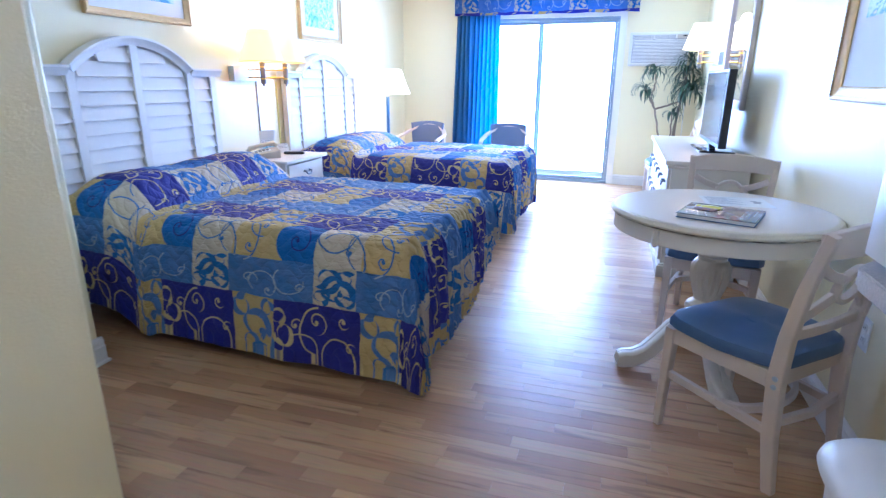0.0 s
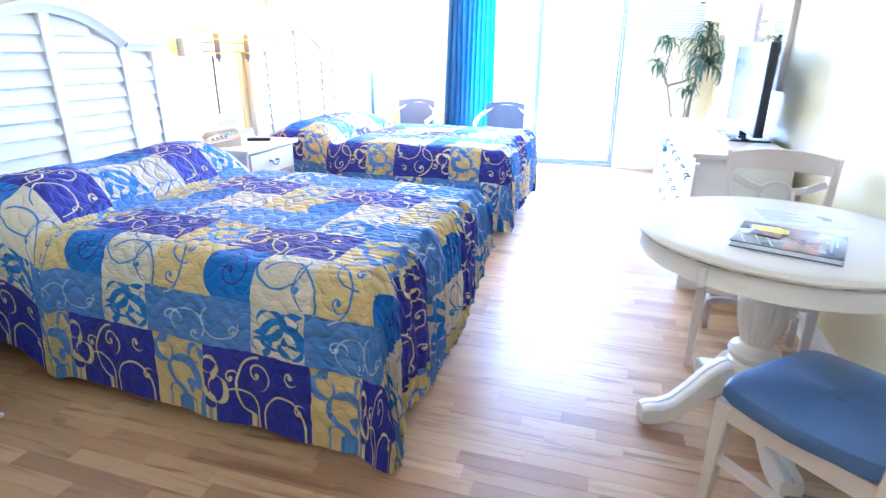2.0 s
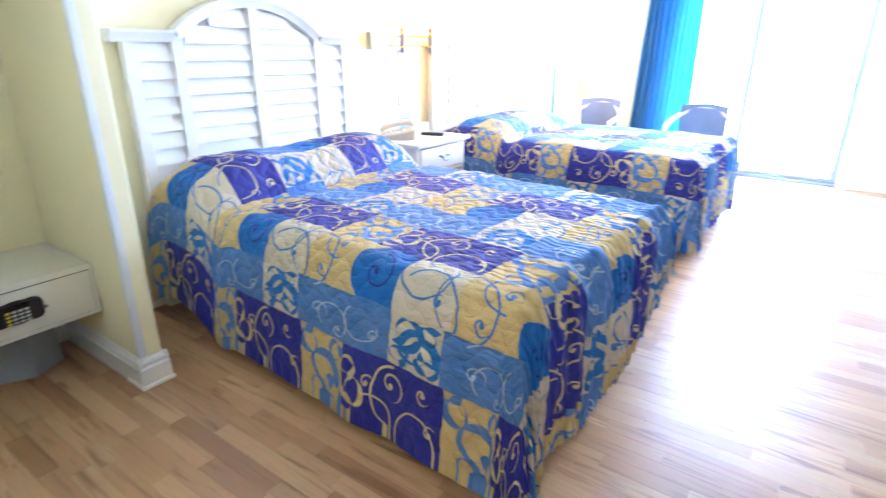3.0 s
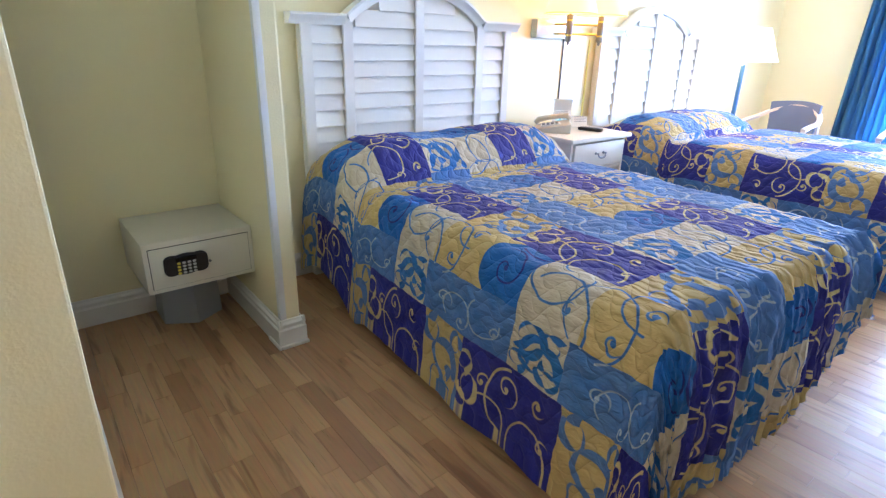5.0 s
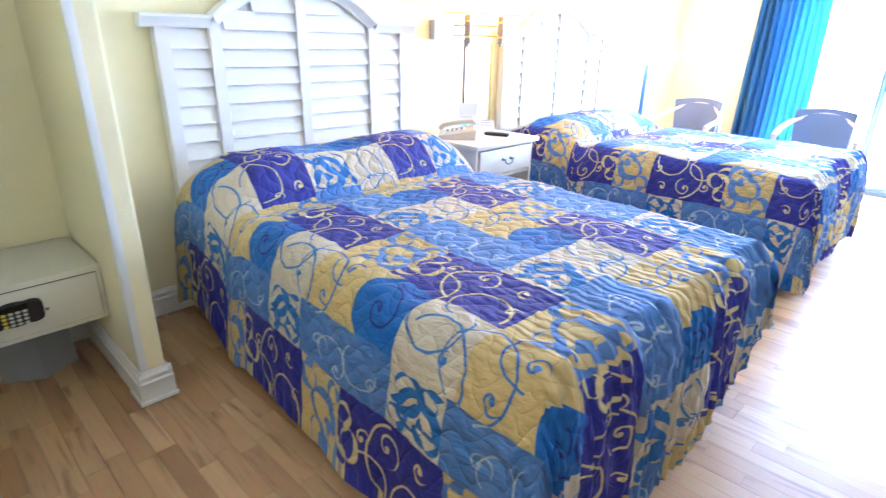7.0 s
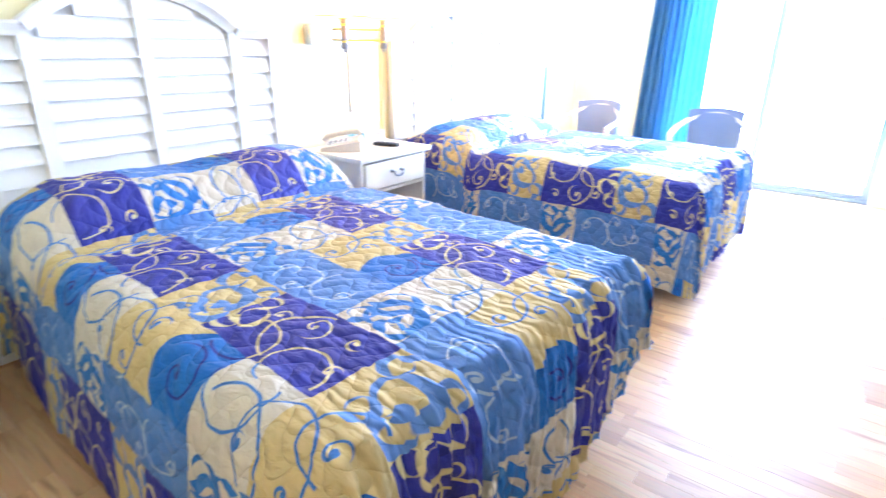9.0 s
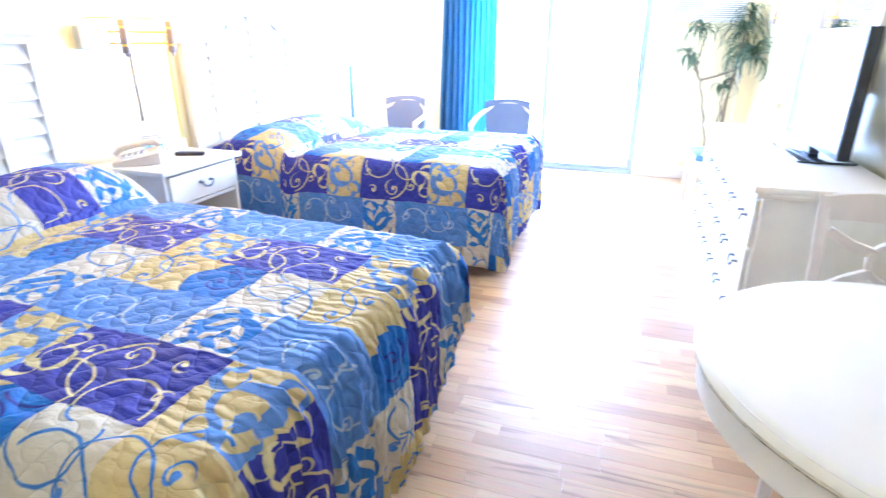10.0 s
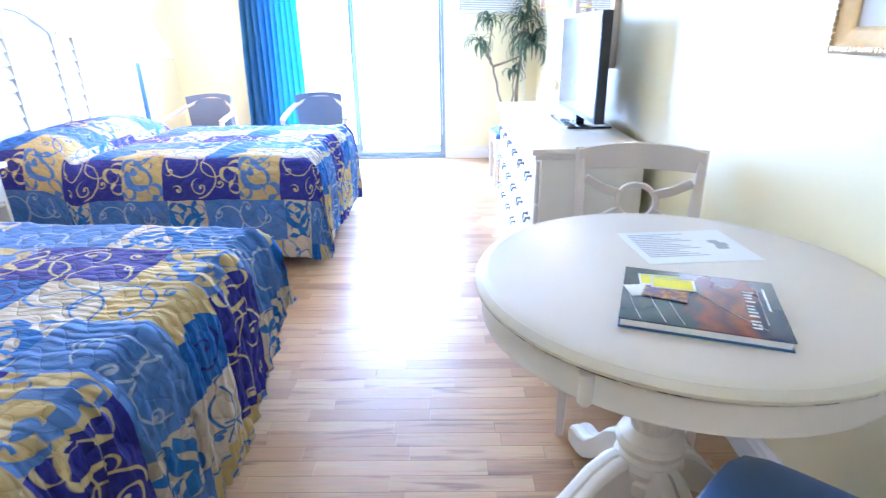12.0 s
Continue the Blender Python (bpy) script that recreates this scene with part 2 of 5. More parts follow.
# curls: centre, radius, turn, pitch
CURLS = ((0.225, 0.185, 0.056, 1, 130), (0.365, 0.205, 0.030, -1, 170), (0.115, 0.160, 0.032, 1, 170), (0.405, 0.090, 0.030, 1, 170),
         (0.110, 0.610, 0.080, -1, 105), (0.545, 0.370, 0.045, 1, 140), (0.655, 0.310, 0.034, -1, 160), (0.140, 0.345, 0.034, 1, 160),
         (0.545, 0.565, 0.034, -1, 160), (0.385, 0.575, 0.028, 1, 170), (0.610, 0.665, 0.036, 1, 150))
# fronds: centre, radius, width, lobes, start
LEAVES = ((0.325, 0.365, 0.085, 0.034, 3, 0.5), (0.285, 0.435, 0.070, 0.028, 3, 2.4), (0.385, 0.325, 0.050, 0.022, 3, 4.2), (0.250, 0.320, 0.045, 0.018, 2, 1.4), (0.375, 0.450, 0.042, 0.020, 2, 5.6))
BRUSHES = ((0.575, 0.130, 0.072, 0.036, 2, 1.0), (0.640, 0.060, 0.054, 0.026, 2, 3.0), (0.505, 0.205, 0.050, 0.024, 2, 5.0), (0.545, 0.045, 0.045, 0.022, 2, 2.0), (0.650, 0.215, 0.040, 0.018, 2, 0.2))
FLAMES = ((0.055, 0.115, 0.052, 0.017, 2, 2.6), (0.025, 0.060, 0.040, 0.015, 2, 4.4), (0.020, 0.190, 0.040, 0.012, 2, 1.2))


def quilt_mat(name):
    """Patchwork print of squares with scrolls and acanthus leaves, on the cloth's own lengths in metres (UV)."""
    m = bpy.data.materials.new(name)
    m.use_nodes = True
    nt = m.node_tree
    n, l = nt.nodes, nt.links
    b = n["Principled BSDF"]
    b.inputs["Roughness"].default_value = 0.58
    b.inputs["Specular IOR Level"].default_value = 0.32

    def math_(op, a, c=None, d=None):
        x = n.new("ShaderNodeMath")
        x.operation = op
        for i, v in enumerate((a, c, d)):
            if v is None:
                continue
            if isinstance(v, (int, float)):
                x.inputs[i].default_value = v
            else:
                l.new(v, x.inputs[i])
        return x.outputs[0]

    def mixc(f, a, c):
        x = n.new("ShaderNodeMix")
        x.data_type = "RGBA"
        l.new(f, x.inputs[0])
        for i, v in ((6, a), (7, c)):
            if isinstance(v, tuple):
                x.inputs[i].default_value = (*v, 1)
            else:
                l.new(v, x.inputs[i])
        return x.outputs[2]

    def below(v, thr, soft):
        x = n.new("ShaderNodeMapRange")
        x.inputs["From Min"].default_value, x.inputs["From Max"].default_value = thr - soft, thr + soft
        x.inputs["To Min"].default_value, x.inputs["To Max"].default_value = 1, 0
        l.new(v, x.inputs["Value"])
        return x.outputs[0]

    uv = n.new("ShaderNodeUVMap")
    uv.uv_map = "cloth"
    sep = n.new("ShaderNodeSeparateXYZ")
    l.new(uv.outputs[0], sep.inputs[0])
    su, sv = sep.outputs[0], sep.outputs[1]
    wob = n.new("ShaderNodeTexNoise")
    wob.inputs["Scale"].default_value = 6.0
    wob.inputs["Detail"].default_value = 2.0
    l.new(uv.outputs[0], wob.inputs["Vector"])
    sw_ = n.new("ShaderNodeSeparateColor")
    l.new(wob.outputs["Color"], sw_.inputs[0])
    u = math_("MULTIPLY_ADD", math_("SUBTRACT", sw_.outputs[0], 0.5), 0.030, su)
    v = math_("MULTIPLY_ADD", math_("SUBTRACT", sw_.outputs[1], 0.5), 0.030, sv)
    s = math_("FLOORED_MODULO", u, REP_U)
    r = math_("FLOORED_MODULO", v, REP_V)

    def polar(cx, cy):
        x = math_("WRAP", math_("SUBTRACT", u, cx), REP_U / 2, -REP_U / 2)
        y = math_("WRAP", math_("SUBTRACT", v, cy), REP_V / 2, -REP_V / 2)
        return x, y, math_("SQRT", math_("MULTIPLY_ADD", x, x, math_("MULTIPLY", y, y)))

    def most(a, c):
        return c if a is None else math_("MAXIMUM", a, c)

    def crescents(rows):
        """Lobed, tapering strokes bent round a centre, like acanthus fronds."""
        got = None
        for cx, cy, rad, wide, lobes, start in rows:
            x, y, d = polar(cx, cy)
            th = math_("ARCTAN2", y, x)
            run = math_("FRACT", math_("MULTIPLY", math_("ADD", th, start + 6.2832), 1 / 6.2832))
            teeth = math_("ABSOLUTE", math_("SINE", math_("ADD", math_("MULTIPLY", run, lobes * 4.0), math_("MULTIPLY", d, 34.0))))
            body = math_("MULTIPLY", math_("SUBTRACT", 1.0, run), math_("MULTIPLY_ADD", teeth, wide, wide * 0.12))
            off = math_("ABSOLUTE", math_("SUBTRACT", d, math_("MULTIPLY_ADD", run, -0.35 * rad, rad)))
            got = most(got, below(math_("SUBTRACT", off, body), 0.0, 0.0018))
        return got

    row_a = below(r, ROW_B, 0.0008)
    row_c = math_("SUBTRACT", 1.0, below(r, ROW_C, 0.0008))
    row_b = math_("SUBTRACT", 1.0, math_("ADD", row_a, row_c))
    # patch colours and the ink of the scrolls on them
    dark = math_("MULTIPLY", row_a, below(s, 0.45, 0.0008))
    leafy = math_("MULTIPLY", row_b, math_("MULTIPLY", below(s, 0.43, 0.0008), math_("SUBTRACT", 1.0, below(s, 0.21, 0.0008))))
    peri = math_("SUBTRACT", row_b, leafy)
    mid = math_("SUBTRACT", r, 0.61)
    bulge = math_("MULTIPLY", math_("MULTIPLY", mid, mid), 4.5)
    royal = math_("MULTIPLY", row_c, math_("MULTIPLY", below(s, 0.21, 0.0008), math_("SUBTRACT", 1.0, below(math_("SUBTRACT", s, bulge), 0.0, 0.0008))))
    creamy = math_("MULTIPLY", row_c, math_("MULTIPLY", below(s, 0.45, 0.0008), math_("SUBTRACT", 1.0, below(s, 0.21, 0.0008))))
    ground = mixc(dark, SUN, NAVY)
    ground = mixc(math_("MAXIMUM", leafy, creamy), ground, CREAM)
    ground = mixc(peri, ground, PERI)
    ground = mixc(royal, ground, ROYAL)
    ink = mixc(dark, VINE_INK, GOLD_INK)
    ink = mixc(peri, ink, PALE_INK)
    ink = mixc(royal, ink, DEEP_INK)
    # mottled dye
    dye = n.new("ShaderNodeTexNoise")
    dye.inputs["Scale"].default_value = 11.0
    dye.inputs["Detail"].default_value = 4
    l.new(uv.outputs[0], dye.inputs["Vector"])
    blot = math_("MULTIPLY", math_("MAXIMUM", peri, royal), math_("MULTIPLY", math_("SUBTRACT", 1.0, below(dye.outputs["Fac"], 0.55, 0.12)), 0.45))
    ground = mixc(blot, ground, LEAF_BLUE)
    # painted leaves
    ground = mixc(math_("MULTIPLY", crescents(LEAVES), math_("MAXIMUM", leafy, creamy)), ground, LEAF_BLUE)
    gold = math_("SUBTRACT", row_a, dark)
    ground = mixc(math_("MULTIPLY", crescents(BRUSHES), gold), ground, PERI)
    ground = mixc(math_("MULTIPLY", crescents(FLAMES), dark), ground, GOLD_INK)
    # scroll work: large loops, then curls that wind up to a ball
    lines = None
    for cx, cy, rad, start, share in RINGS:
        x, y, d = polar(cx, cy)
        run = math_("FRACT", math_("MULTIPLY_ADD", math_("ARCTAN2", y, x), 1 / 6.2832, 1.0 + start / 6.2832))
        near_ = math_("MULTIPLY_ADD", run, -0.30 * rad, rad * 1.1)
        thick = math_("MULTIPLY_ADD", run, -0.0020, 0.0044)
        arc = below(math_("SUBTRACT", math_("ABSOLUTE", math_("SUBTRACT", d, near_)), thick), 0.0, 0.0012)
        lines = most(lines, math_("MULTIPLY", arc, below(run, share, 0.004)))
    for cx, cy, rad, turn, pitch in CURLS:
        x, y, d = polar(cx, cy)
        th = math_("ARCTAN2", y, x)
        ph = math_("MULTIPLY_ADD", d, float(pitch), math_("MULTIPLY", th, float(turn)))
        off = math_("ABSOLUTE", math_("WRAP", ph, math.pi, -math.pi))
        stroke = below(math_("MULTIPLY", off, 1.0 / pitch), 0.0036, 0.0012)
        got = math_("MULTIPLY", stroke, below(d, rad, 0.002))
        lines = most(lines, math_("MAXIMUM", got, below(d, 0.009, 0.001)))
    c = mixc(lines, ground, ink)
    fine = n.new("ShaderNodeTexNoise")
    fine.inputs["Scale"].default_value = 9.0
    fine.inputs["Detail"].default_value = 6
    l.new(uv.outputs[0], fine.inputs["Vector"])
    mul = n.new("ShaderNodeMix")
    mul.data_type = "RGBA"
    mul.blend_type = "OVERLAY"
    mul.inputs[0].default_value = 0.14
    l.new(c, mul.inputs[6])
    l.new(fine.outputs["Fac"], mul.inputs[7])
    l.new(mul.outputs[2], b.inputs["Base Color"])
    # relief: stitched onion-shaped quilting, pucker along the seams
    bp = n.new("ShaderNodeBump")
    bp.inputs["Strength"].default_value = 0.85
    bp.inputs["Distance"].default_value = 0.011
    q1 = math_("ABSOLUTE", math_("SINE", math_("MULTIPLY_ADD", math_("SINE", math_("MULTIPLY", su, 52.0)), 0.75, math_("MULTIPLY", math_("ADD", su, math_("MULTIPLY", sv, 1.5)), 26.0))))
    q2 = math_("ABSOLUTE", math_("SINE", math_("MULTIPLY_ADD", math_("SINE", math_("MULTIPLY", su, 52.0)), -0.75, math_("MULTIPLY", math_("SUBTRACT", su, math_("MULTIPLY", sv, 1.5)), 26.0))))
    seam = math_("POWER", math_("MULTIPLY", q1, q2), 0.28)
    stretch = n.new("ShaderNodeVectorMath")
    stretch.operation = "MULTIPLY"
    stretch.inputs[1].default_value = (24.0, 60.0, 1.0)
    l.new(uv.outputs[0], stretch.inputs[0])
    crease = n.new("ShaderNodeTexNoise")
    crease.inputs["Scale"].default_value = 1.0
    crease.inputs["Detail"].default_value = 3
    crease.inputs["Distortion"].default_value = 0.8
    l.new(stretch.outputs[0], crease.inputs["Vector"])
    height = math_("MULTIPLY_ADD", seam, 0.75, math_("MULTIPLY", crease.outputs["Fac"], 0.7))
    # narrow folds where the cloth is gathered at the foot
    gat = n.new("ShaderNodeAttribute")
    gat.attribute_name = "gather"
    bend = n.new("ShaderNodeTexNoise")
    bend.inputs["Scale"].default_value = 7.0
    bend.inputs["Detail"].default_value = 2
    l.new(uv.outputs[0], bend.inputs["Vector"])
    fold = math_("SINE", math_("MULTIPLY_ADD", bend.outputs["Fac"], 16.0, math_("MULTIPLY", sv, 190.0)))
    fold = math_("MULTIPLY", math_("MULTIPLY", fold, math_("SUBTRACT", 1.4, crease.outputs["Fac"])), gat.outputs["Fac"])
    height = math_("MULTIPLY_ADD", fold, 0.55, height)
    l.new(height, bp.inputs["Height"])
    l.new(bp.outputs[0], b.inputs["Normal"])
    return m


QUILT = quilt_mat("patchwork_print_cotton")

# ---- mesh helpers ----
def link(name, bm, material, parent=None, label="", smooth=True):
    me = bpy.data.meshes.new(name)
    bm.normal_update()
    bm.to_mesh(me)
    bm.free()
    if material:
        for mm in (material if isinstance(material, (list, tuple)) else [material]):
            me.materials.append(mm)
    if smooth:
        me.shade_smooth()
        me.set_sharp_from_angle(angle=radians(35))
    ob = new(name, me)
    ob.parent = parent
    if label:
        ob["label"] = label
    return ob


def part(name, bm, material, parent, label=""):
    return link(name, bm, material, parent, label)


def thing(name, m, label, category, group=""):
    ob = new(name)
    ob.empty_display_size = 0.1
    ob.matrix_world = m
    return tagged(ob, label, category, group)


def add_box(bm, x0, y0, z0, x1, y1, z1, bevel=0.0, m=None, mi=0):
    t = bmesh.new()
    bmesh.ops.create_cube(t, size=1)
    for v in t.verts:
        v.co = Vector((x0 + (v.co.x + 0.5) * (x1 - x0), y0 + (v.co.y + 0.5) * (y1 - y0), z0 + (v.co.z + 0.5) * (z1 - z0)))
    if bevel:
        bmesh.ops.bevel(t, geom=t.edges[:], offset=bevel, segments=2, affect="EDGES", profile=0.6)
    if m is not None:
        bmesh.ops.transform(t, matrix=m, verts=t.verts[:])
    join(bm, t, mi)
    return bm


def join(bm, t, mi=0):
    mp = {v: bm.verts.new(v.co) for v in t.verts}
    for f in t.faces:
        try:
            bm.faces.new([mp[v] for v in f.verts]).material_index = mi
        except ValueError:
            pass
    t.free()


def box(x0, y0, z0, x1, y1, z1, bevel=0.0, m=None):
    return add_box(bmesh.new(), x0, y0, z0, x1, y1, z1, bevel, m)


def loft(rings, closed=True, cap=True, bm=None):
    bm = bm or bmesh.new()
    vs = [[bm.verts.new(p) for p in r] for r in rings]
    n = len(rings[0])
    for a, b in zip(vs, vs[1:]):
        for i in range(n if closed else n - 1):
            j = (i + 1) % n
            bm.faces.new((a[i], a[j], b[j], b[i]))
    if cap and closed:
        bm.faces.new(vs[0][::-1])
        bm.faces.new(vs[-1])
    return bm


def lathe(profile, n=32, center=(0, 0), squash=1.0, power=2.0, bm=None, flute=None, cap=True):
    rings = []
    for r, z in profile:
        ring = []
        for i in range(n):
            a = 2 * math.pi * i / n
            c, s = math.cos(a), math.sin(a)
            k = (abs(c) ** power + abs(s) ** power) ** (-1 / power)
            rr = r * k
            if flute and flute[0] < z < flute[1]:
                rr *= 1 + 0.05 * math.cos(a * flute[2])
            ring.append((center[0] + rr * c, center[1] + rr * s * squash, z))
        rings.append(ring)
    return loft(rings, cap=cap, bm=bm)


def tube(points, radius, n=10, bm=None, flat=1.0, up=(0, 0, 1)):
    """A bar along points; radius may be a list; flat squeezes it across."""
    pts = [Vector(p) for p in points]
    rings = []
    for i, p in enumerate(pts):
        d = (pts[min(i + 1, len(pts) - 1)] - pts[max(i - 1, 0)]).normalized()
        u = Vector(up)
        if abs(d.dot(u)) > 0.95:
            u = Vector((1, 0, 0)) if abs(d.x) < 0.9 else Vector((0, 1, 0))
        s = d.cross(u).normalized()
        w = s.cross(d)
        r = radius[i] if isinstance(radius, (list, tuple)) else radius
        rings.append([p + s * r * flat * math.cos(2 * math.pi * k / n) + w * r * math.sin(2 * math.pi * k / n) for k in range(n)])
    return loft(rings, bm=bm)


def bar(points, w, h, bm=None, up=(0, 0, 1), bevel=0.2):
    """A rectangular bar with eased edges along points; w across, h along up; w and h may be lists."""
    pts = [Vector(p) for p in points]
    rings = []
    for i, p in enumerate(pts):
        d = (pts[min(i + 1, len(pts) - 1)] - pts[max(i - 1, 0)]).normalized()
        u = Vector(up)
        s = d.cross(u).normalized()
        t = s.cross(d)
        ww = (w[i] if isinstance(w, (list, tuple)) else w) / 2
        hh = (h[i] if isinstance(h, (list, tuple)) else h) / 2
        e = min(ww, hh) * bevel
        ring = [(ww, hh - e), (ww - e, hh), (-ww + e, hh), (-ww, hh - e), (-ww, -hh + e), (-ww + e, -hh), (ww - e, -hh), (ww, -hh + e)]
        rings.append([p + s * a + t * c for a, c in ring])
    return loft(rings, bm=bm)


def extrude_outline(pts, d0, d1, axis="x", bevel=0.0):
    """A plate: pts in the plane across axis, from d0 to d1."""
    def at(p, d):
        return (d, p[0], p[1]) if axis == "x" else (p[0], d, p[1]) if axis == "y" else (p[0], p[1], d)
    bm = loft([[at(p, d0) for p in pts], [at(p, d1) for p in pts]])
    bmesh.ops.recalc_face_normals(bm, faces=bm.faces[:])
    if bevel:
        bmesh.ops.bevel(bm, geom=[e for e in bm.edges if not e.is_boundary and e.calc_face_angle(0) > 0.6], offset=bevel, segments=2, affect="EDGES")
    return bm


def structure(name, bm, material, label, category="", smooth=False):
    return tagged(link(name, bm, material, None, "", smooth), label, category or name.split("_")[0], "", "structure")

# ---- structure ----
W, L, H = 3.90, 6.70, 2.46
HALL_X, BACK = 1.74, -2.4
DX0, DX1, DZ = 1.06, 2.90, 2.10     # sliding door opening
structure("wall_west", box(-0.12, -0.12, 0, 0, L, H), CREAM_WALL, "cream painted plaster wall behind the headboards")
structure("wall_east", box(W, BACK, 0, W + 0.12, L, H), CREAM_WALL, "cream painted plaster wall beside dresser and table")
structure("wall_south", box(0, -0.12, 0, HALL_X - 0.12, 0, H), CREAM_WALL, "cream painted wall beside the safe niche")
structure("wall_hall", box(HALL_X - 0.12, BACK, 0, HALL_X, 0, H, 0.006), CREAM_WALL, "cream painted wall of the entry passage")
structure("wall_back", box(HALL_X - 0.12, BACK - 0.12, 0, W + 0.12, BACK, H), CREAM_WALL, "cream painted wall at the entry end")
wf = bmesh.new()
add_box(wf, -0.12, L, 0, DX0, L + 0.14, H)
add_box(wf, DX1, L, 0, W + 0.12, L + 0.14, H)
add_box(wf, DX0, L, DZ, DX1, L + 0.14, H)
structure("wall_north", wf, CREAM_WALL, "cream painted wall around the sliding glass door")
structure("ceiling", box(-0.12, BACK - 0.12, H, W + 0.12, L + 0.14, H + 0.1), CEIL, "plain white painted ceiling")
structure("partition", box(0, 0.735, 0, 0.700, 0.822, H, 0.010), CREAM_WALL, "short cream stub wall between safe niche and bed", "wall")


def skirting(name, pts, inward):
    """Baseboard with a moulded top, along two points."""
    (x0, y0), (x1, y1) = pts
    d = Vector((x1 - x0, y1 - y0, 0))
    nrm = Vector((inward[0], inward[1], 0))
    prof = [(0, 0), (0.018, 0), (0.018, 0.080), (0.0185, 0.084), (0.012, 0.092), (0.012, 0.101), (0.016, 0.105), (0.015, 0.111), (0.008, 0.120), (0.005, 0.129), (0, 0.13)]
    rings = [[Vector((x0, y0, 0)) + d * k + nrm * (a + 0.001) + Vector((0, 0, z)) for a, z in prof] for k in (0, 1)]
    bm = loft(rings)
    bmesh.ops.recalc_face_normals(bm, faces=bm.faces[:])
    return structure(name, bm, TRIM, "white moulded wooden baseboard", "baseboard", False)


skirting("baseboard_south", ((0.017, 0), (HALL_X - 0.12, 0)), (0, 1))
skirting("baseboard_west_niche", ((0, 0), (0, 0.733)), (1, 0))
skirting("baseboard_west", ((0, 0.845), (0, L)), (1, 0))
skirting("baseboard_stub_south", ((0.017, 0.734), (0.716, 0.734)), (0, -1))
skirting("baseboard_stub_north", ((0.017, 0.823), (0.716, 0.823)), (0, 1))
skirting("baseboard_east", ((W, BACK), (W, L)), (-1, 0))
skirting("baseboard_north_left", ((0, L), (DX0 - 0.07, L)), (0, -1))
skirting("baseboard_north_right", ((DX1 + 0.08, L), (W, L)), (0, -1))
skirting("baseboard_stub_end", ((0.7005, 0.718), (0.7005, 0.839)), (1, 0))
shoe = bmesh.new()
add_box(shoe, 0.60, 0.706, 0, 0.733, 0.7175, 0.016, 0.005)
add_box(shoe, 0.7175, 0.7178, 0, 0.733, 0.846, 0.016, 0.005)
structure("trim_shoe", shoe, TRIM, "white quarter-round shoe moulding at the stub wall's foot", "trim", True)
guard = bmesh.new()
add_box(guard, 0.676, 0.7318, 0.131, 0.7032, 0.7345, H - 0.002, 0.0008)
add_box(guard, 0.7005, 0.7346, 0.131, 0.7032, 0.759, H - 0.002, 0.0008)
structure("trim_corner_guard", guard, PLASTIC_WHITE, "white plastic corner guard on the stub wall's edge", "trim", True)

# sliding door: casing, fixed and sliding leaf, track
casing = bmesh.new()
for a, c, z0, z1 in ((DX0 - 0.07, DX0, 0, DZ + 0.07), (DX1, DX1 + 0.08, 0, DZ + 0.07)):
    add_box(casing, a, L - 0.018, z0, c, L - 0.001, z1, 0.004)
add_box(casing, DX0, L - 0.018, DZ, DX1, L - 0.001, DZ + 0.07, 0.004)
structure("trim_door", casing, TRIM, "white painted door casing", "trim", True)
door = tagged(new("door_1"), "wide aluminium sliding glass door, closed, bright daylight outside", "sliding door", "", "structure")
fr = bmesh.new()
add_box(fr, DX0, L + 0.01, 0.0, DX1, L + 0.12, 0.035, 0.004)
add_box(fr, DX0, L + 0.02, DZ - 0.035, DX1, L + 0.12, DZ, 0.004)
add_box(fr, DX0, L + 0.02, 0.035, DX0 + 0.035, L + 0.12, DZ - 0.035, 0.004)
add_box(fr, DX1 - 0.03, L + 0.02, 0.035, DX1, L + 0.12, DZ - 0.035, 0.004)
part("door_frame", fr, ALU, door)
for nm, a, c, yy in (("fixed_leaf", DX0 + 0.036, 1.95, L + 0.085), ("sliding_leaf", 1.89, DX1 - 0.031, L + 0.045)):
    lf = bmesh.new()
    add_box(lf, a, yy - 0.015, 0.036, a + 0.032, yy + 0.015, DZ - 0.036, 0.003)
    add_box(lf, c - 0.032, yy - 0.015, 0.036, c, yy + 0.015, DZ - 0.036, 0.003)
    add_box(lf, a + 0.032, yy - 0.015, 0.036, c - 0.032, yy + 0.015, 0.075, 0.003)
    add_box(lf, a + 0.032, yy - 0.015, DZ - 0.075, c - 0.032, yy + 0.015, DZ - 0.036, 0.003)
    leaf = part(nm, lf, ALU, door)
    pane = part("pane", box(a + 0.032, yy - 0.003, 0.075, c - 0.032, yy + 0.003, DZ - 0.075), GLASS, leaf)
    pane.visible_shadow = False
hd = bar([(DX1 - 0.055, L + 0.03, 0.93), (DX1 - 0.055, L - 0.012, 0.95), (DX1 - 0.055, L - 0.012, 1.12), (DX1 - 0.055, L + 0.03, 1.14)], 0.03, 0.014, up=(1, 0, 0))
part("door_handle", hd, BLACK, door)

# outside: balcony slab and the glare of the day
structure("balcony", box(-0.5, L + 0.14, -0.2, W + 0.5, L + 1.6, -0.03, 0.01), CONCRETE, "pale concrete balcony floor in daylight", "balcony")
bd = bmesh.new()
vs = [bd.verts.new(p) for p in ((-60, 70, -20), (66, 70, -20), (66, 70, 50), (-60, 70, 50))]
bd.faces.new(vs)
structure("backdrop", bd, outside_mat(), "white hazy daylight beyond the balcony", "sky")

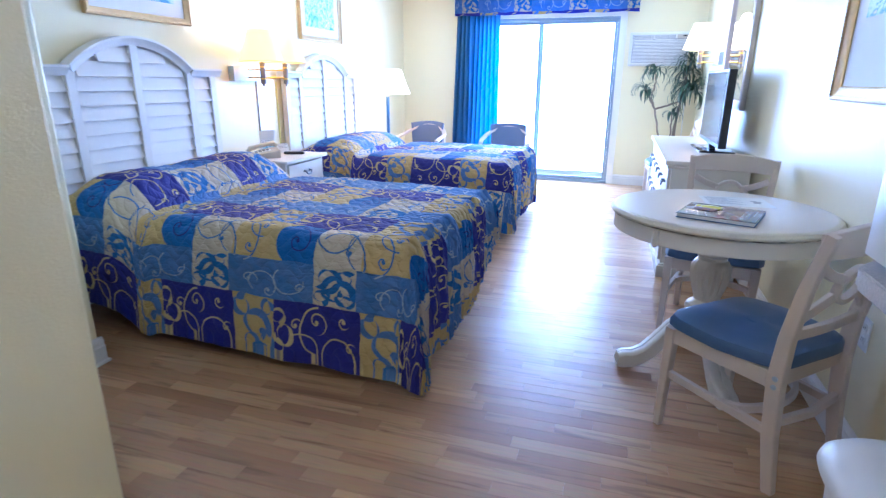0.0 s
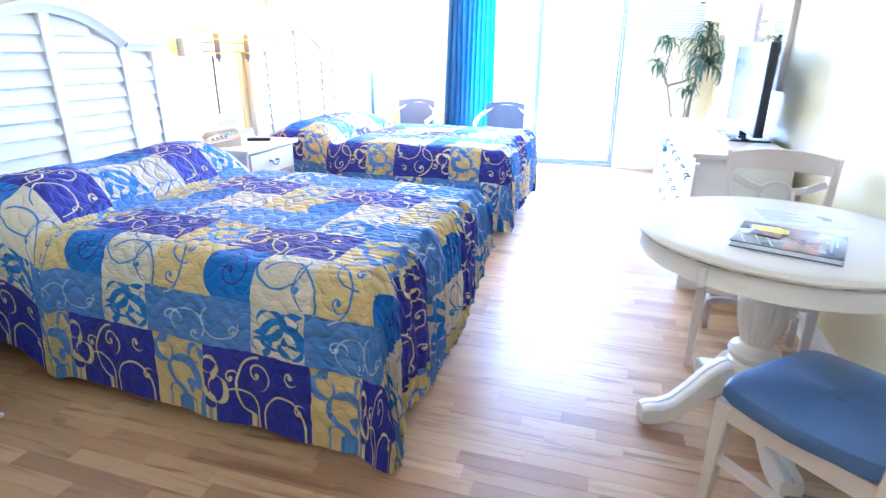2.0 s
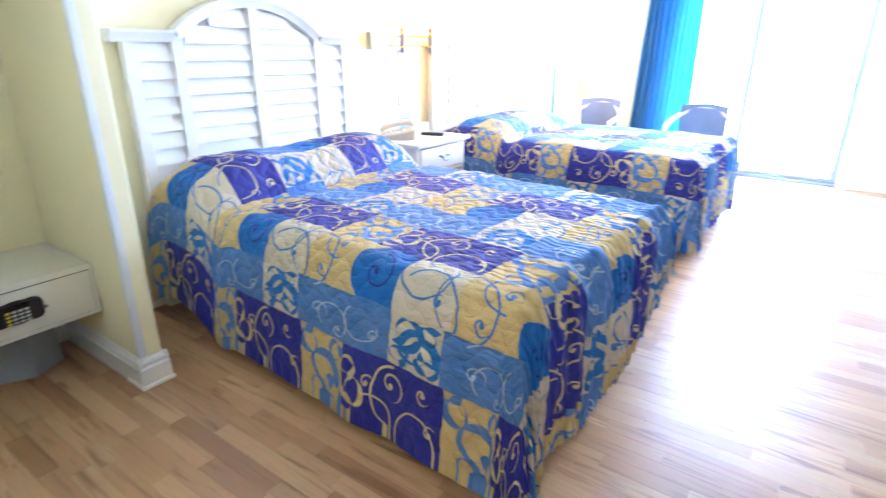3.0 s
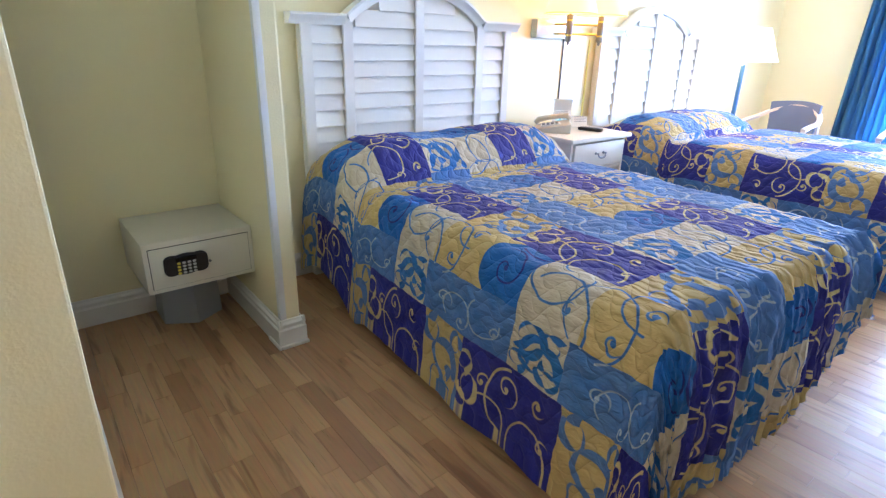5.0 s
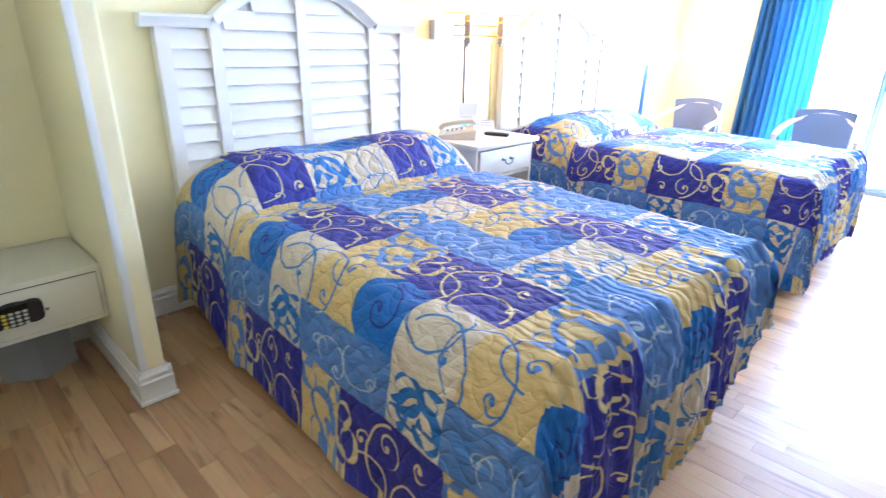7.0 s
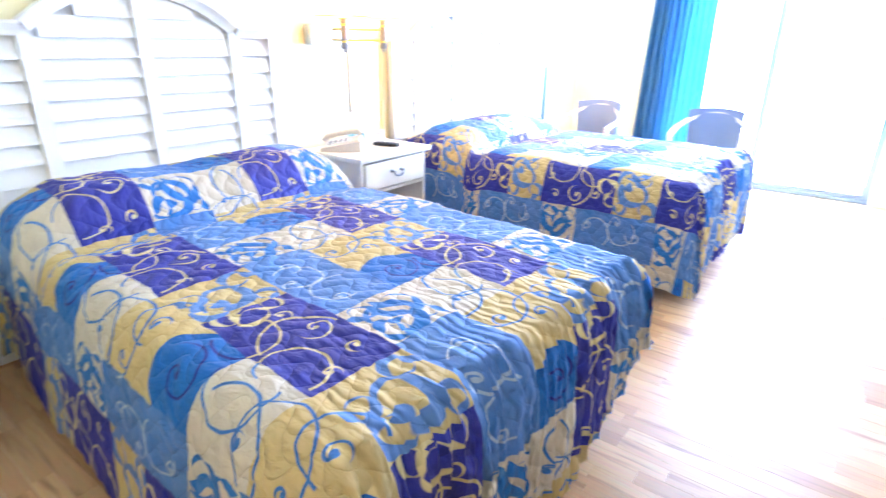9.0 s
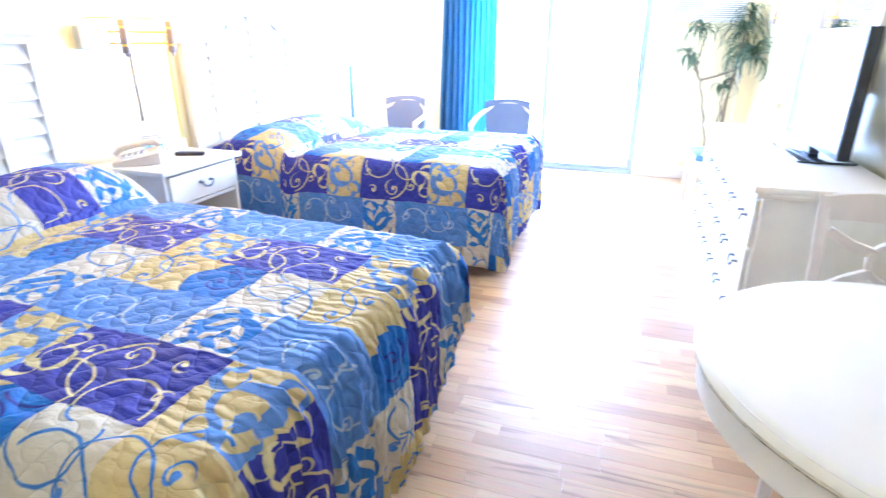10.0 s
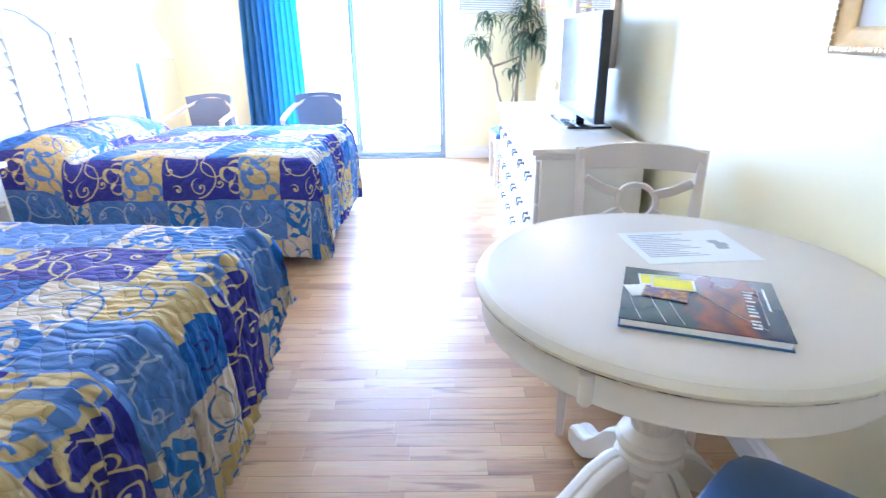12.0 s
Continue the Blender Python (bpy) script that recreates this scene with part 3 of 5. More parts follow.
# ---- things: window side ----
def curtain():
    t = thing("curtain", pose(0, 0, 0), "bright blue pleated full-length curtain drawn aside from the glass door", "curtain")
    rings = []
    n = 150
    for k in range(24):
        f = k / 23
        z = 2.14 - f * 2.10
        ring = []
        for i in range(n + 1):
            s = i / n
            x = 0.81 + s * 0.58 - 0.08 * f * (1 - s) + 0.02 * f * s
            ph = s * 2 * math.pi * 10 + 0.9 * math.sin(2 * f + s * 9) + 1.6 * noise.noise(Vector((s * 5, f * 1.2, 4)))
            y = L - 0.10 + (0.019 + 0.009 * math.sin(5 * s + 2 * f)) * math.sin(ph) + 0.012 * noise.noise(Vector((s * 6, f * 3, 1)))
            ring.append((x + 0.008 * math.cos(ph), y, z))
        rings.append(ring)
    bm = loft(rings, closed=False)
    bmesh.ops.solidify(bm, geom=bm.faces[:], thickness=0.003)
    part("cloth", bm, CURTAIN, t)
    part("curtain_rod", tube([(0.83, L - 0.10, 2.16), (3.07, L - 0.10, 2.16)], 0.012), CHROME, t)


def valance():
    t = thing("valance", pose(0, 0, 0), "patterned blue fabric valance above the sliding door", "valance")
    rings = []
    for z in (2.13, 2.15, 2.2, 2.3, 2.40):
        rings.append([(0.80 + 2.31 * i / 120, L - 0.17 + 0.006 * math.sin(i * 0.55) * (1 if z < 2.2 else 0.5), z + (0.004 * math.sin(i * 0.3) if z < 2.14 else 0)) for i in range(121)])
    bm = loft(rings, closed=False)
    bmesh.ops.solidify(bm, geom=bm.faces[:], thickness=0.012)
    uvl = bm.loops.layers.uv.new("cloth")
    for f in bm.faces:
        for lo in f.loops:
            lo[uvl].uv = (lo.vert.co.x, lo.vert.co.z - 1.90)
    part("fabric", bm, QUILT, t)
    b2 = bmesh.new()
    add_box(b2, 0.79, L - 0.155, 2.28, 0.80, L - 0.001, 2.40)
    add_box(b2, 3.112, L - 0.155, 2.28, 3.125, L - 0.001, 2.40)
    add_box(b2, 0.79, L - 0.155, 2.413, 3.125, L - 0.001, 2.43)
    part("mounting_board", b2, TRIM, t)


def air_conditioner():
    x0, x1, z0, z1 = 3.035, 3.725, 1.505, 1.90
    t = thing("air_conditioner", pose(0, L, 0), "white through-wall air conditioner with louvred front and controls", "air conditioner")
    part("housing", box(x0, -0.035, z0, x1, -0.001, z1, 0.008), PLASTIC_WHITE, t)
    part("front_panel", box(x0 + 0.012, -0.075, z0 + 0.012, x1 - 0.012, -0.034, z1 - 0.012, 0.014), PLASTIC_WHITE, t)
    # thin grey sheet on the panel, painted-in shade for the louvre gaps
    part("louvre_gap_shade", box(x0 + 0.035, -0.0765, z0 + 0.04, x1 - 0.035, -0.0745, z0 + 0.315), GRILLE, t)
    for i in range(16):
        z = z0 + 0.045 + i * 0.0165
        part("louvre", box(x0 + 0.04, -0.083, z, x1 - 0.04, -0.0766, z + 0.0105, 0.002), PLASTIC_WHITE, t)
    for a, c in ((x0 + 0.03, x0 + 0.27), (x0 + 0.29, x0 + 0.52)):
        vent = part("air_outlet", box(a, -0.079, z1 - 0.095, c, -0.073, z1 - 0.035), PED_GREY, t)
        for i in range(5):
            part("vane", box(a + 0.004, -0.083, z1 - 0.090 + i * 0.0115, c - 0.004, -0.078, z1 - 0.085 + i * 0.0115), PLASTIC_WHITE, vent)
    part("power_cord", tube([(x1 - 0.02, -0.02, z0 + 0.002), (x1 + 0.01, -0.02, z0 - 0.06), (x1 + 0.035, -0.015, z0 - 0.2), (x1 + 0.03, -0.012, z0 - 0.45), (x1 + 0.04, -0.012, z0 - 0.9)], 0.006, 8), PLASTIC_WHITE, t)
    part("control_panel", box(x1 - 0.15, -0.079, z1 - 0.095, x1 - 0.025, -0.0735, z1 - 0.03, 0.003), PLASTIC_BEIGE, t)
    part("display", box(x1 - 0.085, -0.082, z1 - 0.055, x1 - 0.04, -0.0785, z1 - 0.04), BLACK, t)
    for i in range(4):
        part("button", box(x1 - 0.14 + i * 0.026, -0.082, z1 - 0.086, x1 - 0.122 + i * 0.026, -0.0785, z1 - 0.074, 0.001), PED_GREY, t)


def plant():
    t = thing("dracaena", pose(3.58, 6.40, 0), "tall green dracaena with several leaf crowns in a floor pot", "potted plant")
    part("pot", lathe([(0.10, 0.0), (0.15, 0.02), (0.17, 0.28), (0.185, 0.285), (0.185, 0.32), (0.165, 0.32), (0.155, 0.27), (0.0001, 0.27)], 32), GOLD, t, "woven basket pot")
    rnd = random.Random(5)
    crowns = PLANT_CROWNS
    for (x, y, z, size, nl, path) in crowns:
        pts = [Vector(p) for p in path] + [Vector((x, y, z))]
        fine = []
        for a, b in zip(pts, pts[1:]):
            for k in range(6):
                fine.append(a.lerp(b, k / 6) + Vector((0.006 * math.sin(k * 2 + z), 0.006 * math.cos(k * 3), 0)))
        fine.append(pts[-1])
        stem = part("stem", tube(fine, [0.012 - 0.005 * i / len(fine) for i in range(len(fine))], 8), STEM, t)
        for i in range(nl):
            az = rnd.uniform(0, 2 * math.pi)
            el = rnd.uniform(0.0, 1.3)
            ln = size * rnd.uniform(0.75, 1.15)
            d = Vector((math.cos(az), math.sin(az), 0))
            rings = []
            p = Vector((x, y, z - 0.05 * rnd.random()))
            ang = el
            for k in range(9):
                f = k / 8
                wd = 0.0105 * math.sin(math.pi * min(1, 0.16 + f * 0.84)) + 0.001
                side = Vector((-d.y, d.x, 0))
                nn = side.cross(d * math.cos(ang) + Vector((0, 0, math.sin(ang))))
                rings.append([p - side * wd, p - nn * 0.003, p + side * wd, p + nn * 0.001])
                p = p + (d * math.cos(ang) + Vector((0, 0, math.sin(ang)))) * ln / 8
                ang -= (0.26 + 0.34 * f) * rnd.uniform(0.7, 1.2)
            part("leaf", loft(rings), LEAF, stem)


PLANT_CROWNS = [
    (-0.225, 0.02, 1.46, 0.25, 26, [(-0.02, 0, 0.27), (-0.10, 0.0, 0.66), (-0.18, 0.01, 1.00), (-0.235, 0.02, 1.14), (-0.20, 0.02, 1.32)]),
    (-0.315, 0.00, 1.25, 0.24, 24, [(-0.18, 0.01, 1.00), (-0.25, 0.0, 1.12)]),
    (0.13, 0.08, 1.45, 0.32, 40, [(0.03, 0.02, 0.27), (0.08, 0.05, 0.9), (0.12, 0.07, 1.25)]),
    (0.20, -0.06, 1.24, 0.40, 74, [(-0.18, 0.01, 1.00), (-0.05, 0.0, 1.04), (0.10, -0.03, 1.10)]),
    (0.02, -0.03, 0.98, 0.20, 18, [(0.0, -0.02, 0.27), (0.03, -0.02, 0.72)]),
    (0.17, 0.10, 1.58, 0.26, 22, [(0.05, 0.03, 0.27), (0.10, 0.06, 1.0)]),
]


def armchair(m, label):
    """Low tub chair: bent arm rail on posts, padded back and seat. It faces local -y."""
    t = thing("armchair", m, label, "armchair", "armchairs by the window")
    seat = box(-0.245, -0.24, 0.37, 0.245, 0.20, 0.45, 0.03)
    part("seat", seat, CREAM_SEAT, t, "cream upholstered seat")
    fr_ = bmesh.new()
    add_box(fr_, -0.26, -0.25, 0.32, 0.26, 0.22, 0.368, 0.008)
    part("seat_frame", fr_, CHAIR_WOOD, t)
    arc = []
    for i in range(25):
        a = math.pi * i / 24
        arc.append((0.285 * math.cos(a), -0.02 + 0.27 * math.sin(a), 0.64 + 0.125 * math.sin(a) ** 1.5))
    arc = [(0.285, -0.24, 0.60), (0.287, -0.13, 0.625)] + arc + [(-0.287, -0.13, 0.625), (-0.285, -0.24, 0.60)]
    part("arm_rail", bar(arc, 0.045, 0.028), CHAIR_WOOD, t)
    for sx in (-1, 1):
        part("front_leg", bar([(sx * 0.265, -0.225, 0), (sx * 0.272, -0.23, 0.3), (sx * 0.285, -0.235, 0.59)], [0.03, 0.04, 0.034], [0.03, 0.042, 0.034], up=(0, 1, 0)), CHAIR_WOOD, t)
        part("back_leg", bar([(sx * 0.22, 0.27, 0), (sx * 0.21, 0.22, 0.36), (sx * 0.20, 0.205, 0.72)], 0.034, 0.036, up=(0, 1, 0)), CHAIR_WOOD, t)
    rings = []
    for k in range(9):
        f = k / 8
        z = 0.47 + f * 0.32
        wv = 0.205 + 0.02 * f
        ring = []
        for i in range(17):
            s = -1 + 2 * i / 16
            ring.append((wv * s, 0.235 - 0.10 * s * s - 0.02 * (1 - s * s) * math.sin(math.pi * f), z + 0.02 * (1 - s * s) * f))
        back = [(x, y + 0.035, zz) for x, y, zz in ring[::-1]]
        rings.append(ring + back)
    part("backrest", loft(rings), GREY_BLUE, t, "grey-blue upholstered back pad")


def floor_lamp():
    t = thing("floor_lamp", pose(0.31, 5.36, 0), "lit floor lamp with blue pole, tray and white shade", "floor lamp")
    part("base", lathe([(0.14, 0.0), (0.145, 0.012), (0.12, 0.024), (0.03, 0.035), (0.018, 0.06), (0.0001, 0.06)], 40), BLUE_METAL, t)
    part("pole", lathe([(0.019, 0.06), (0.019, 1.13), (0.0001, 1.13)], 20), BLUE_METAL, t)
    part("tray", lathe([(0.02, 0.50), (0.19, 0.502), (0.205, 0.512), (0.205, 0.522), (0.19, 0.515), (0.02, 0.514)], 40), CHAIR_WOOD, t)
    part("socket", lathe([(0.012, 1.13), (0.012, 1.24), (0.0001, 1.24)], 16), CHROME, t)
    sh = lathe([(0.250, 1.165), (0.150, 1.445), (0.148, 1.445), (0.248, 1.165)], 48, power=3.2)
    part("shade", sh, SHADE, t, "glowing cream fabric shade")
    lamp("floor_lamp_bulb", "POINT", pose(0.31, 5.36, 1.60), 4, (1.0, 0.80, 0.55), radius=0.06)


curtain()
valance()
air_conditioner()
plant()
armchair(pose(0.60, 5.80, 0, 0, 0, -4), "pale wood tub armchair with grey-blue back near the curtain")
armchair(pose(1.69, 5.82, 0, 0, 0, 4), "pale wood tub armchair with blue back before the glass door")
floor_lamp()

# ---- things: beds ----
def bed(name, label, head0, head1, foot0, foot1, top, seed, flip, roll):
    """Quilted spread over a mattress. head0/head1: near and far corner at the wall end; foot0/foot1: at the foot; top: height."""
    t = thing(name, pose(0, 0, 0), label, "bed", "beds")
    h0, h1, f0, f1 = (Vector((*p, 0)) for p in (head0, head1, foot0, foot1))
    ln = (f0 - h0).length
    wd = (h1 - h0).length
    drop = top - 0.035
    rnd = random.Random(seed)

    def surf(u, v):
        cu_, cv_ = min(max(u, 0), ln), min(max(v, 0), wd)
        a, c = cu_ / ln, cv_ / wd
        base = h0.lerp(f0, a).lerp(h1.lerp(f1, a), c)
        dx = max(0, u - ln)
        dy = -min(0, v) if v < 0 else max(0, v - wd)
        sy = -1 if v < 0 else 1
        ax = (f0 - h0).normalized()
        ay = (h1 - h0).normalized()
        z = top
        # pillow roll under the spread
        pu = u - 0.30
        side = max(0.0, min(1.0, (cv_ + 0.05) / 0.16)) * max(0.0, min(1.0, (wd - cv_ + 0.05) / 0.16))
        hump = roll * math.exp(-((pu / 0.25) ** 4)) * (0.96 + 0.05 * math.sin(v * 6.5 + seed)) * (0.45 + 0.55 * side)
        if u < 0.60:
            z += hump
        z -= 0.03 * math.exp(-(((u - 0.64) / 0.06) ** 2))
        d = max(dx, dy) + 0.10 * min(dx, dy)
        out = Vector((0, 0, 0))
        if dx or dy:
            w = Vector((0, 0, 0)) + ax * dx + ay * (dy * sy)
            w.normalize()
            r = 0.085
            o = r * (1 - math.exp(-d / r))
            per = u if dy > dx else v + 3
            k = d / drop
            rip = 0.007 * math.sin(per * 13 + seed + 1.5 * math.sin(per * 4.1)) + 0.022 * noise.noise(Vector((per * 2.4, d * 1.5, seed)))
            corner = min(dx, dy) / max(dx, dy)
            kk = dy / (dx + dy)
            o += d * ((0.085 if sy < 0 else 0.03) * kk + 0.005 * (1 - kk) + (0.11 if sy < 0 else 0.05) * corner ** 0.8) + rip * k
            out = w * o
            fall = max(0, d - r * 0.55 * (1 - math.exp(-d / r)))
            lift = 0.30 * max(0.0, min(1.0, (c - 0.45) / 0.55)) ** 1.4 * max(0.0, min(1.0, (u - ln + 0.5) / 0.5)) if not flip else 0.05
            room = z - 0.028 - lift - 0.010 * math.sin(per * 3 + seed) + 0.012 * corner
            z -= min(fall, room)
        # soft quilting: wavy diamonds
        q1 = math.sin((u + 1.5 * v) * 26 + 0.75 * math.sin(u * 52))
        q2 = math.sin((u - 1.5 * v) * 26 - 0.75 * math.sin(u * 52))
        puff = 0.0035 * math.sqrt(abs(q1 * q2)) * (1 - 0.5 * min(1, max(dx, dy) / drop)) + 0.004 * noise.noise(Vector((u * 22, v * 9, seed + 3)))
        wr = 0.010 * noise.noise(Vector((u * 4, v * 4, seed))) + 0.004 * noise.noise(Vector((u * 13, v * 11, seed)))
        # gathers that run over the foot edge
        ease = max(0.0, min(1.0, (u - ln + 0.55) / 0.55)) ** 1.5
        gather = ease * (0.0075 * noise.noise(Vector((u * 2.2, v * 30, seed + 7))) + 0.005 * noise.noise(Vector((u * 4.5, v * 62, seed + 9))))
        puff += gather * (2.6 if dx > dy else 1.0)
        z += (puff + wr) if not (dx or dy) else (puff + wr) * max(0, 1 - d / 0.06)
        p = base + out + Vector((0, 0, z))
        if dx or dy:
            p += out.normalized() * (puff * 1.3) if out.length > 1e-6 else Vector()
        return p

    step = 0.0125
    us = [0.0 + i * step for i in range(int((ln + drop + 0.02) / step) + 1)]
    vsr = [-(drop + 0.02) + i * step for i in range(int((wd + 2 * drop + 0.04) / step) + 1)]
    verts = [surf(u, v) for u in us for v in vsr]
    nv = len(vsr)
    faces = [(i * nv + j, (i + 1) * nv + j, (i + 1) * nv + j + 1, i * nv + j + 1) for i in range(len(us) - 1) for j in range(nv - 1)]
    me = bpy.data.meshes.new("bedspread")
    me.from_pydata(verts, [], faces)
    uvl = me.uv_layers.new(name="cloth")
    co = np.empty((len(me.loops), 2), dtype=np.float32)
    idx = np.empty(len(me.loops), dtype=np.int32)
    me.loops.foreach_get("vertex_index", idx)
    uu, vv = np.array(us)[idx // nv], np.array(vsr)[idx % nv]
    uu = np.interp(uu, (0.0, 0.56, 0.64, 4.0), (-0.12, 0.44, 0.64, 4.0))
    if flip:
        co[:, 0], co[:, 1] = 1.615 - uu, -0.02 - vv
    else:
        co[:, 0], co[:, 1] = uu - 1.455, np.interp(vv + drop, (0.03, 0.275, 0.46, 0.70, 3.0), (0.0, 0.23, 0.475, 0.70, 3.0)) - 0.70
    uvl.data.foreach_set("uv", co.ravel())
    gat = me.attributes.new("gather", "FLOAT", "POINT")
    gat.data.foreach_set("value", np.outer(np.clip((np.array(us) - ln + 0.50) / 0.55, 0, 1) ** 1.3, np.clip((np.array(vsr) + 0.06) / 0.12, 0, 1)).ravel().astype(np.float32))
    me.materials.append(QUILT)
    me.shade_smooth()
    ob = new("bedspread", me)
    ob.parent = t
    ob["label"] = "quilted blue, gold and cream patchwork bedspread"
    c = (h0 + h1 + f0 + f1) / 4
    ang = math.atan2((f0 - h0).y, (f0 - h0).x)
    mm = Matrix.Translation(c) @ Matrix.Rotation(ang, 4, "Z")
    part("mattress", box(-ln / 2 + 0.03, -wd / 2 + 0.06, 0.32, ln / 2 - 0.05, wd / 2 - 0.06, top - 0.04, 0.04, mm), LINEN, t)
    part("box_base", box(-ln / 2 + 0.05, -wd / 2 + 0.08, 0.06, ln / 2 - 0.08, wd / 2 - 0.08, 0.315, 0.02, mm), LINEN, t)
    for sx in (-1, 1):
        for sy in (-1, 1):
            part("leg", box(sx * (ln / 2 - 0.2) - 0.03, sy * (wd / 2 - 0.2) - 0.03, 0, sx * (ln / 2 - 0.2) + 0.03, sy * (wd / 2 - 0.2) + 0.03, 0.059, 0.005, mm), BLACK, t)
    return t


def headboard(name, y0, y1, zs, za, label):
    t = thing(name, pose(0, 0, 0), label, "headboard", "headboards")
    yc, hw = (y0 + y1) / 2, (y1 - y0) / 2
    inner = 0.63 * hw
    x0, xf = 0.02, 0.062

    rise = za - zs
    arc_r = (inner ** 2 + rise ** 2) / (2 * rise)
    half = math.asin(inner / arc_r)

    def top_at(y):
        s = abs(y - yc)
        return zs if s >= inner else za - arc_r + math.sqrt(arc_r ** 2 - s ** 2)
    # back panel following the arch
    pts = [(y0 + 0.03, 0.25), (y1 - 0.03, 0.25)]
    ys = [y1 - 0.03 - (2 * hw - 0.06) * i / 48 for i in range(49)]
    pts += [(y, top_at(y) - 0.02) for y in ys]
    part("back_panel", extrude_outline(pts, 0.015, 0.03), HEADBOARD, t)
    stiles = [y0 + 0.03, yc - inner - 0.015, yc - 0.03, yc + inner - 0.045, y1 - 0.09]
    for y in stiles:
        ysub = [y + 0.06 * k / 6 for k in range(7)]
        p = [(y, 0), (y + 0.06, 0)] + [(q, top_at(q) - 0.03) for q in ysub[::-1]]
        part("stile", extrude_outline(p, 0.03, xf + 0.006, bevel=0.004), HEADBOARD, t)
    for a, c in zip(stiles, stiles[1:]):
        z = 0.50
        while True:
            mid_top = min(top_at(a + 0.07), top_at(c - 0.01)) - 0.035
            full = max(top_at(a + 0.07), top_at(c - 0.01), top_at((a + c) / 2 + 0.03)) - 0.045
            if z > full - 0.03:
                break
            z1 = z + 0.083
            lo, hi = a + 0.061, c - 0.001
            if z1 > mid_top:
                # slat cut short by the arch
                yy = [lo + (hi - lo) * k / 40 for k in range(41)]
                ok = [q for q in yy if top_at(q) - 0.04 > z1 - 0.02]
                if len(ok) < 4:
                    break
                lo, hi = ok[0], ok[-1]
            rings = [[(0.035, q, z1 - 0.002), (0.041, q, z1), (xf - 0.002, q, z + 0.004), (xf, q, z - 0.002), (xf - 0.005, q, z - 0.003), (0.034, q, z + 0.055)] for q in (lo, hi)]
            bm = loft(rings)
            bmesh.ops.recalc_face_normals(bm, faces=bm.faces[:])
            part("slat", bm, HEADBOARD, t)
            z += 0.0835
    # cap moulding, shoulders and arch
    prof = [(0.012, -0.055), (0.066, -0.055), (0.072, -0.04), (0.078, -0.03), (0.092, -0.012), (0.092, 0.0), (0.012, 0.0)]
    for a, c in ((y0 - 0.025, yc - inner), (yc + inner, y1 + 0.025)):
        bm = loft([[(px, q, zs + pz) for px, pz in prof] for q in (a, c)])
        bmesh.ops.recalc_face_normals(bm, faces=bm.faces[:])
        part("cap", bm, HEADBOARD, t)
    rings = []
    for i in range(49):
        phi = half * (-1 + 2 * i / 48)
        rings.append([(px + 0.001, yc + (arc_r + pz) * math.sin(phi), za - arc_r + (arc_r + pz) * math.cos(phi)) for px, pz in prof])
    bm = loft(rings)
    bmesh.ops.recalc_face_normals(bm, faces=bm.faces[:])
    part("arch_cap", bm, HEADBOARD, t)


headboard("headboard", 1.162, 2.665, 1.392, 1.573, "white louvred wooden headboard with an arched top beside the stub wall")
headboard("headboard", 3.545, 5.047, 1.392, 1.573, "white louvred wooden headboard with an arched top by the floor lamp")
bed("bed", "made bed with quilted patchwork spread beside the stub wall", (0.10, 1.24), (0.10, 2.56), (2.17, 1.13), (2.22, 2.38), 0.66, 1.0, False, 0.160)
bed("bed", "made bed with quilted patchwork spread by the floor lamp", (0.10, 3.70), (0.10, 4.92), (2.09, 3.68), (2.10, 4.84), 0.665, 4.0, True, 0.115)


def swing_lamp(name, m, label, two, energy):
    """Wall plate with swing arms, grips and shades; it stands out along local +x from the wall."""
    t = thing(name, m, label, "wall lamp", "wall lamps")
    part("wall_plate", box(0.0, 0.0, -0.058, 0.055, 0.36, 0.058, 0.004), CHROME, t, "brushed nickel back plate")
    heads = ((0.27, 0.07), (0.27, 0.39)) if two else ((0.20, 0.18),)
    for hx, hy in heads:
        for dz in (-0.03, 0.03):
            part("arm", tube([(0.05, 0.18, dz), (0.16, 0.18 + (hy - 0.18) * 0.3, dz), (hx, hy, dz)], 0.007, 8), BRASS, t)
        part("grip", lathe([(0.0001, -0.10), (0.008, -0.095), (0.008, -0.08), (0.021, -0.078), (0.021, 0.085), (0.008, 0.087), (0.008, 0.12), (0.0001, 0.12)], 18, (hx, hy)), GREY_RUBBER, t)
        part("collar", lathe([(0.0225, -0.045), (0.0225, -0.035), (0.0225, -0.034)], 18, (hx, hy)), BRASS, t)
        part("collar", lathe([(0.0225, 0.045), (0.0225, 0.055), (0.0225, 0.056)], 18, (hx, hy)), BRASS, t)
        part("shade", lathe([(0.165, 0.09), (0.090, 0.325), (0.088, 0.325), (0.163, 0.09)], 40, (hx, hy), power=2.2), SHADE_Y if two else SHADE, t, "glowing fabric shade")
        rim = [(hx + 0.166 * math.cos(2 * math.pi * i / 40), hy + 0.166 * math.sin(2 * math.pi * i / 40), 0.09) for i in range(41)]
        part("shade_rim", tube(rim, 0.003, 6), BRASS, t)
        p = m @ Vector((hx, hy, 0.36))
        lamp("wall_lamp_bulb", "POINT", Matrix.Translation(p), energy, (1.0, 0.80, 0.50), radius=0.05)
    return t


sw = swing_lamp("wall_lamp", pose(0, 2.88, 1.366), "twin swing-arm wall lamp with glowing shades above the nightstand", True, 9)
# dark strip: cord cover; yellow strip: lamplight on the headboard's edge, put in as colour
for yy, material, nm in ((0.335, DARK_CORD, "cord_and_lit_edge"), (0.625, LAMPLIT_EDGE, "cord_and_lit_edge")):
    part(nm, box(0.001, yy, -0.66, 0.009, yy + (0.010 if material is DARK_CORD else 0.014), -0.06, 0.003), material, sw)
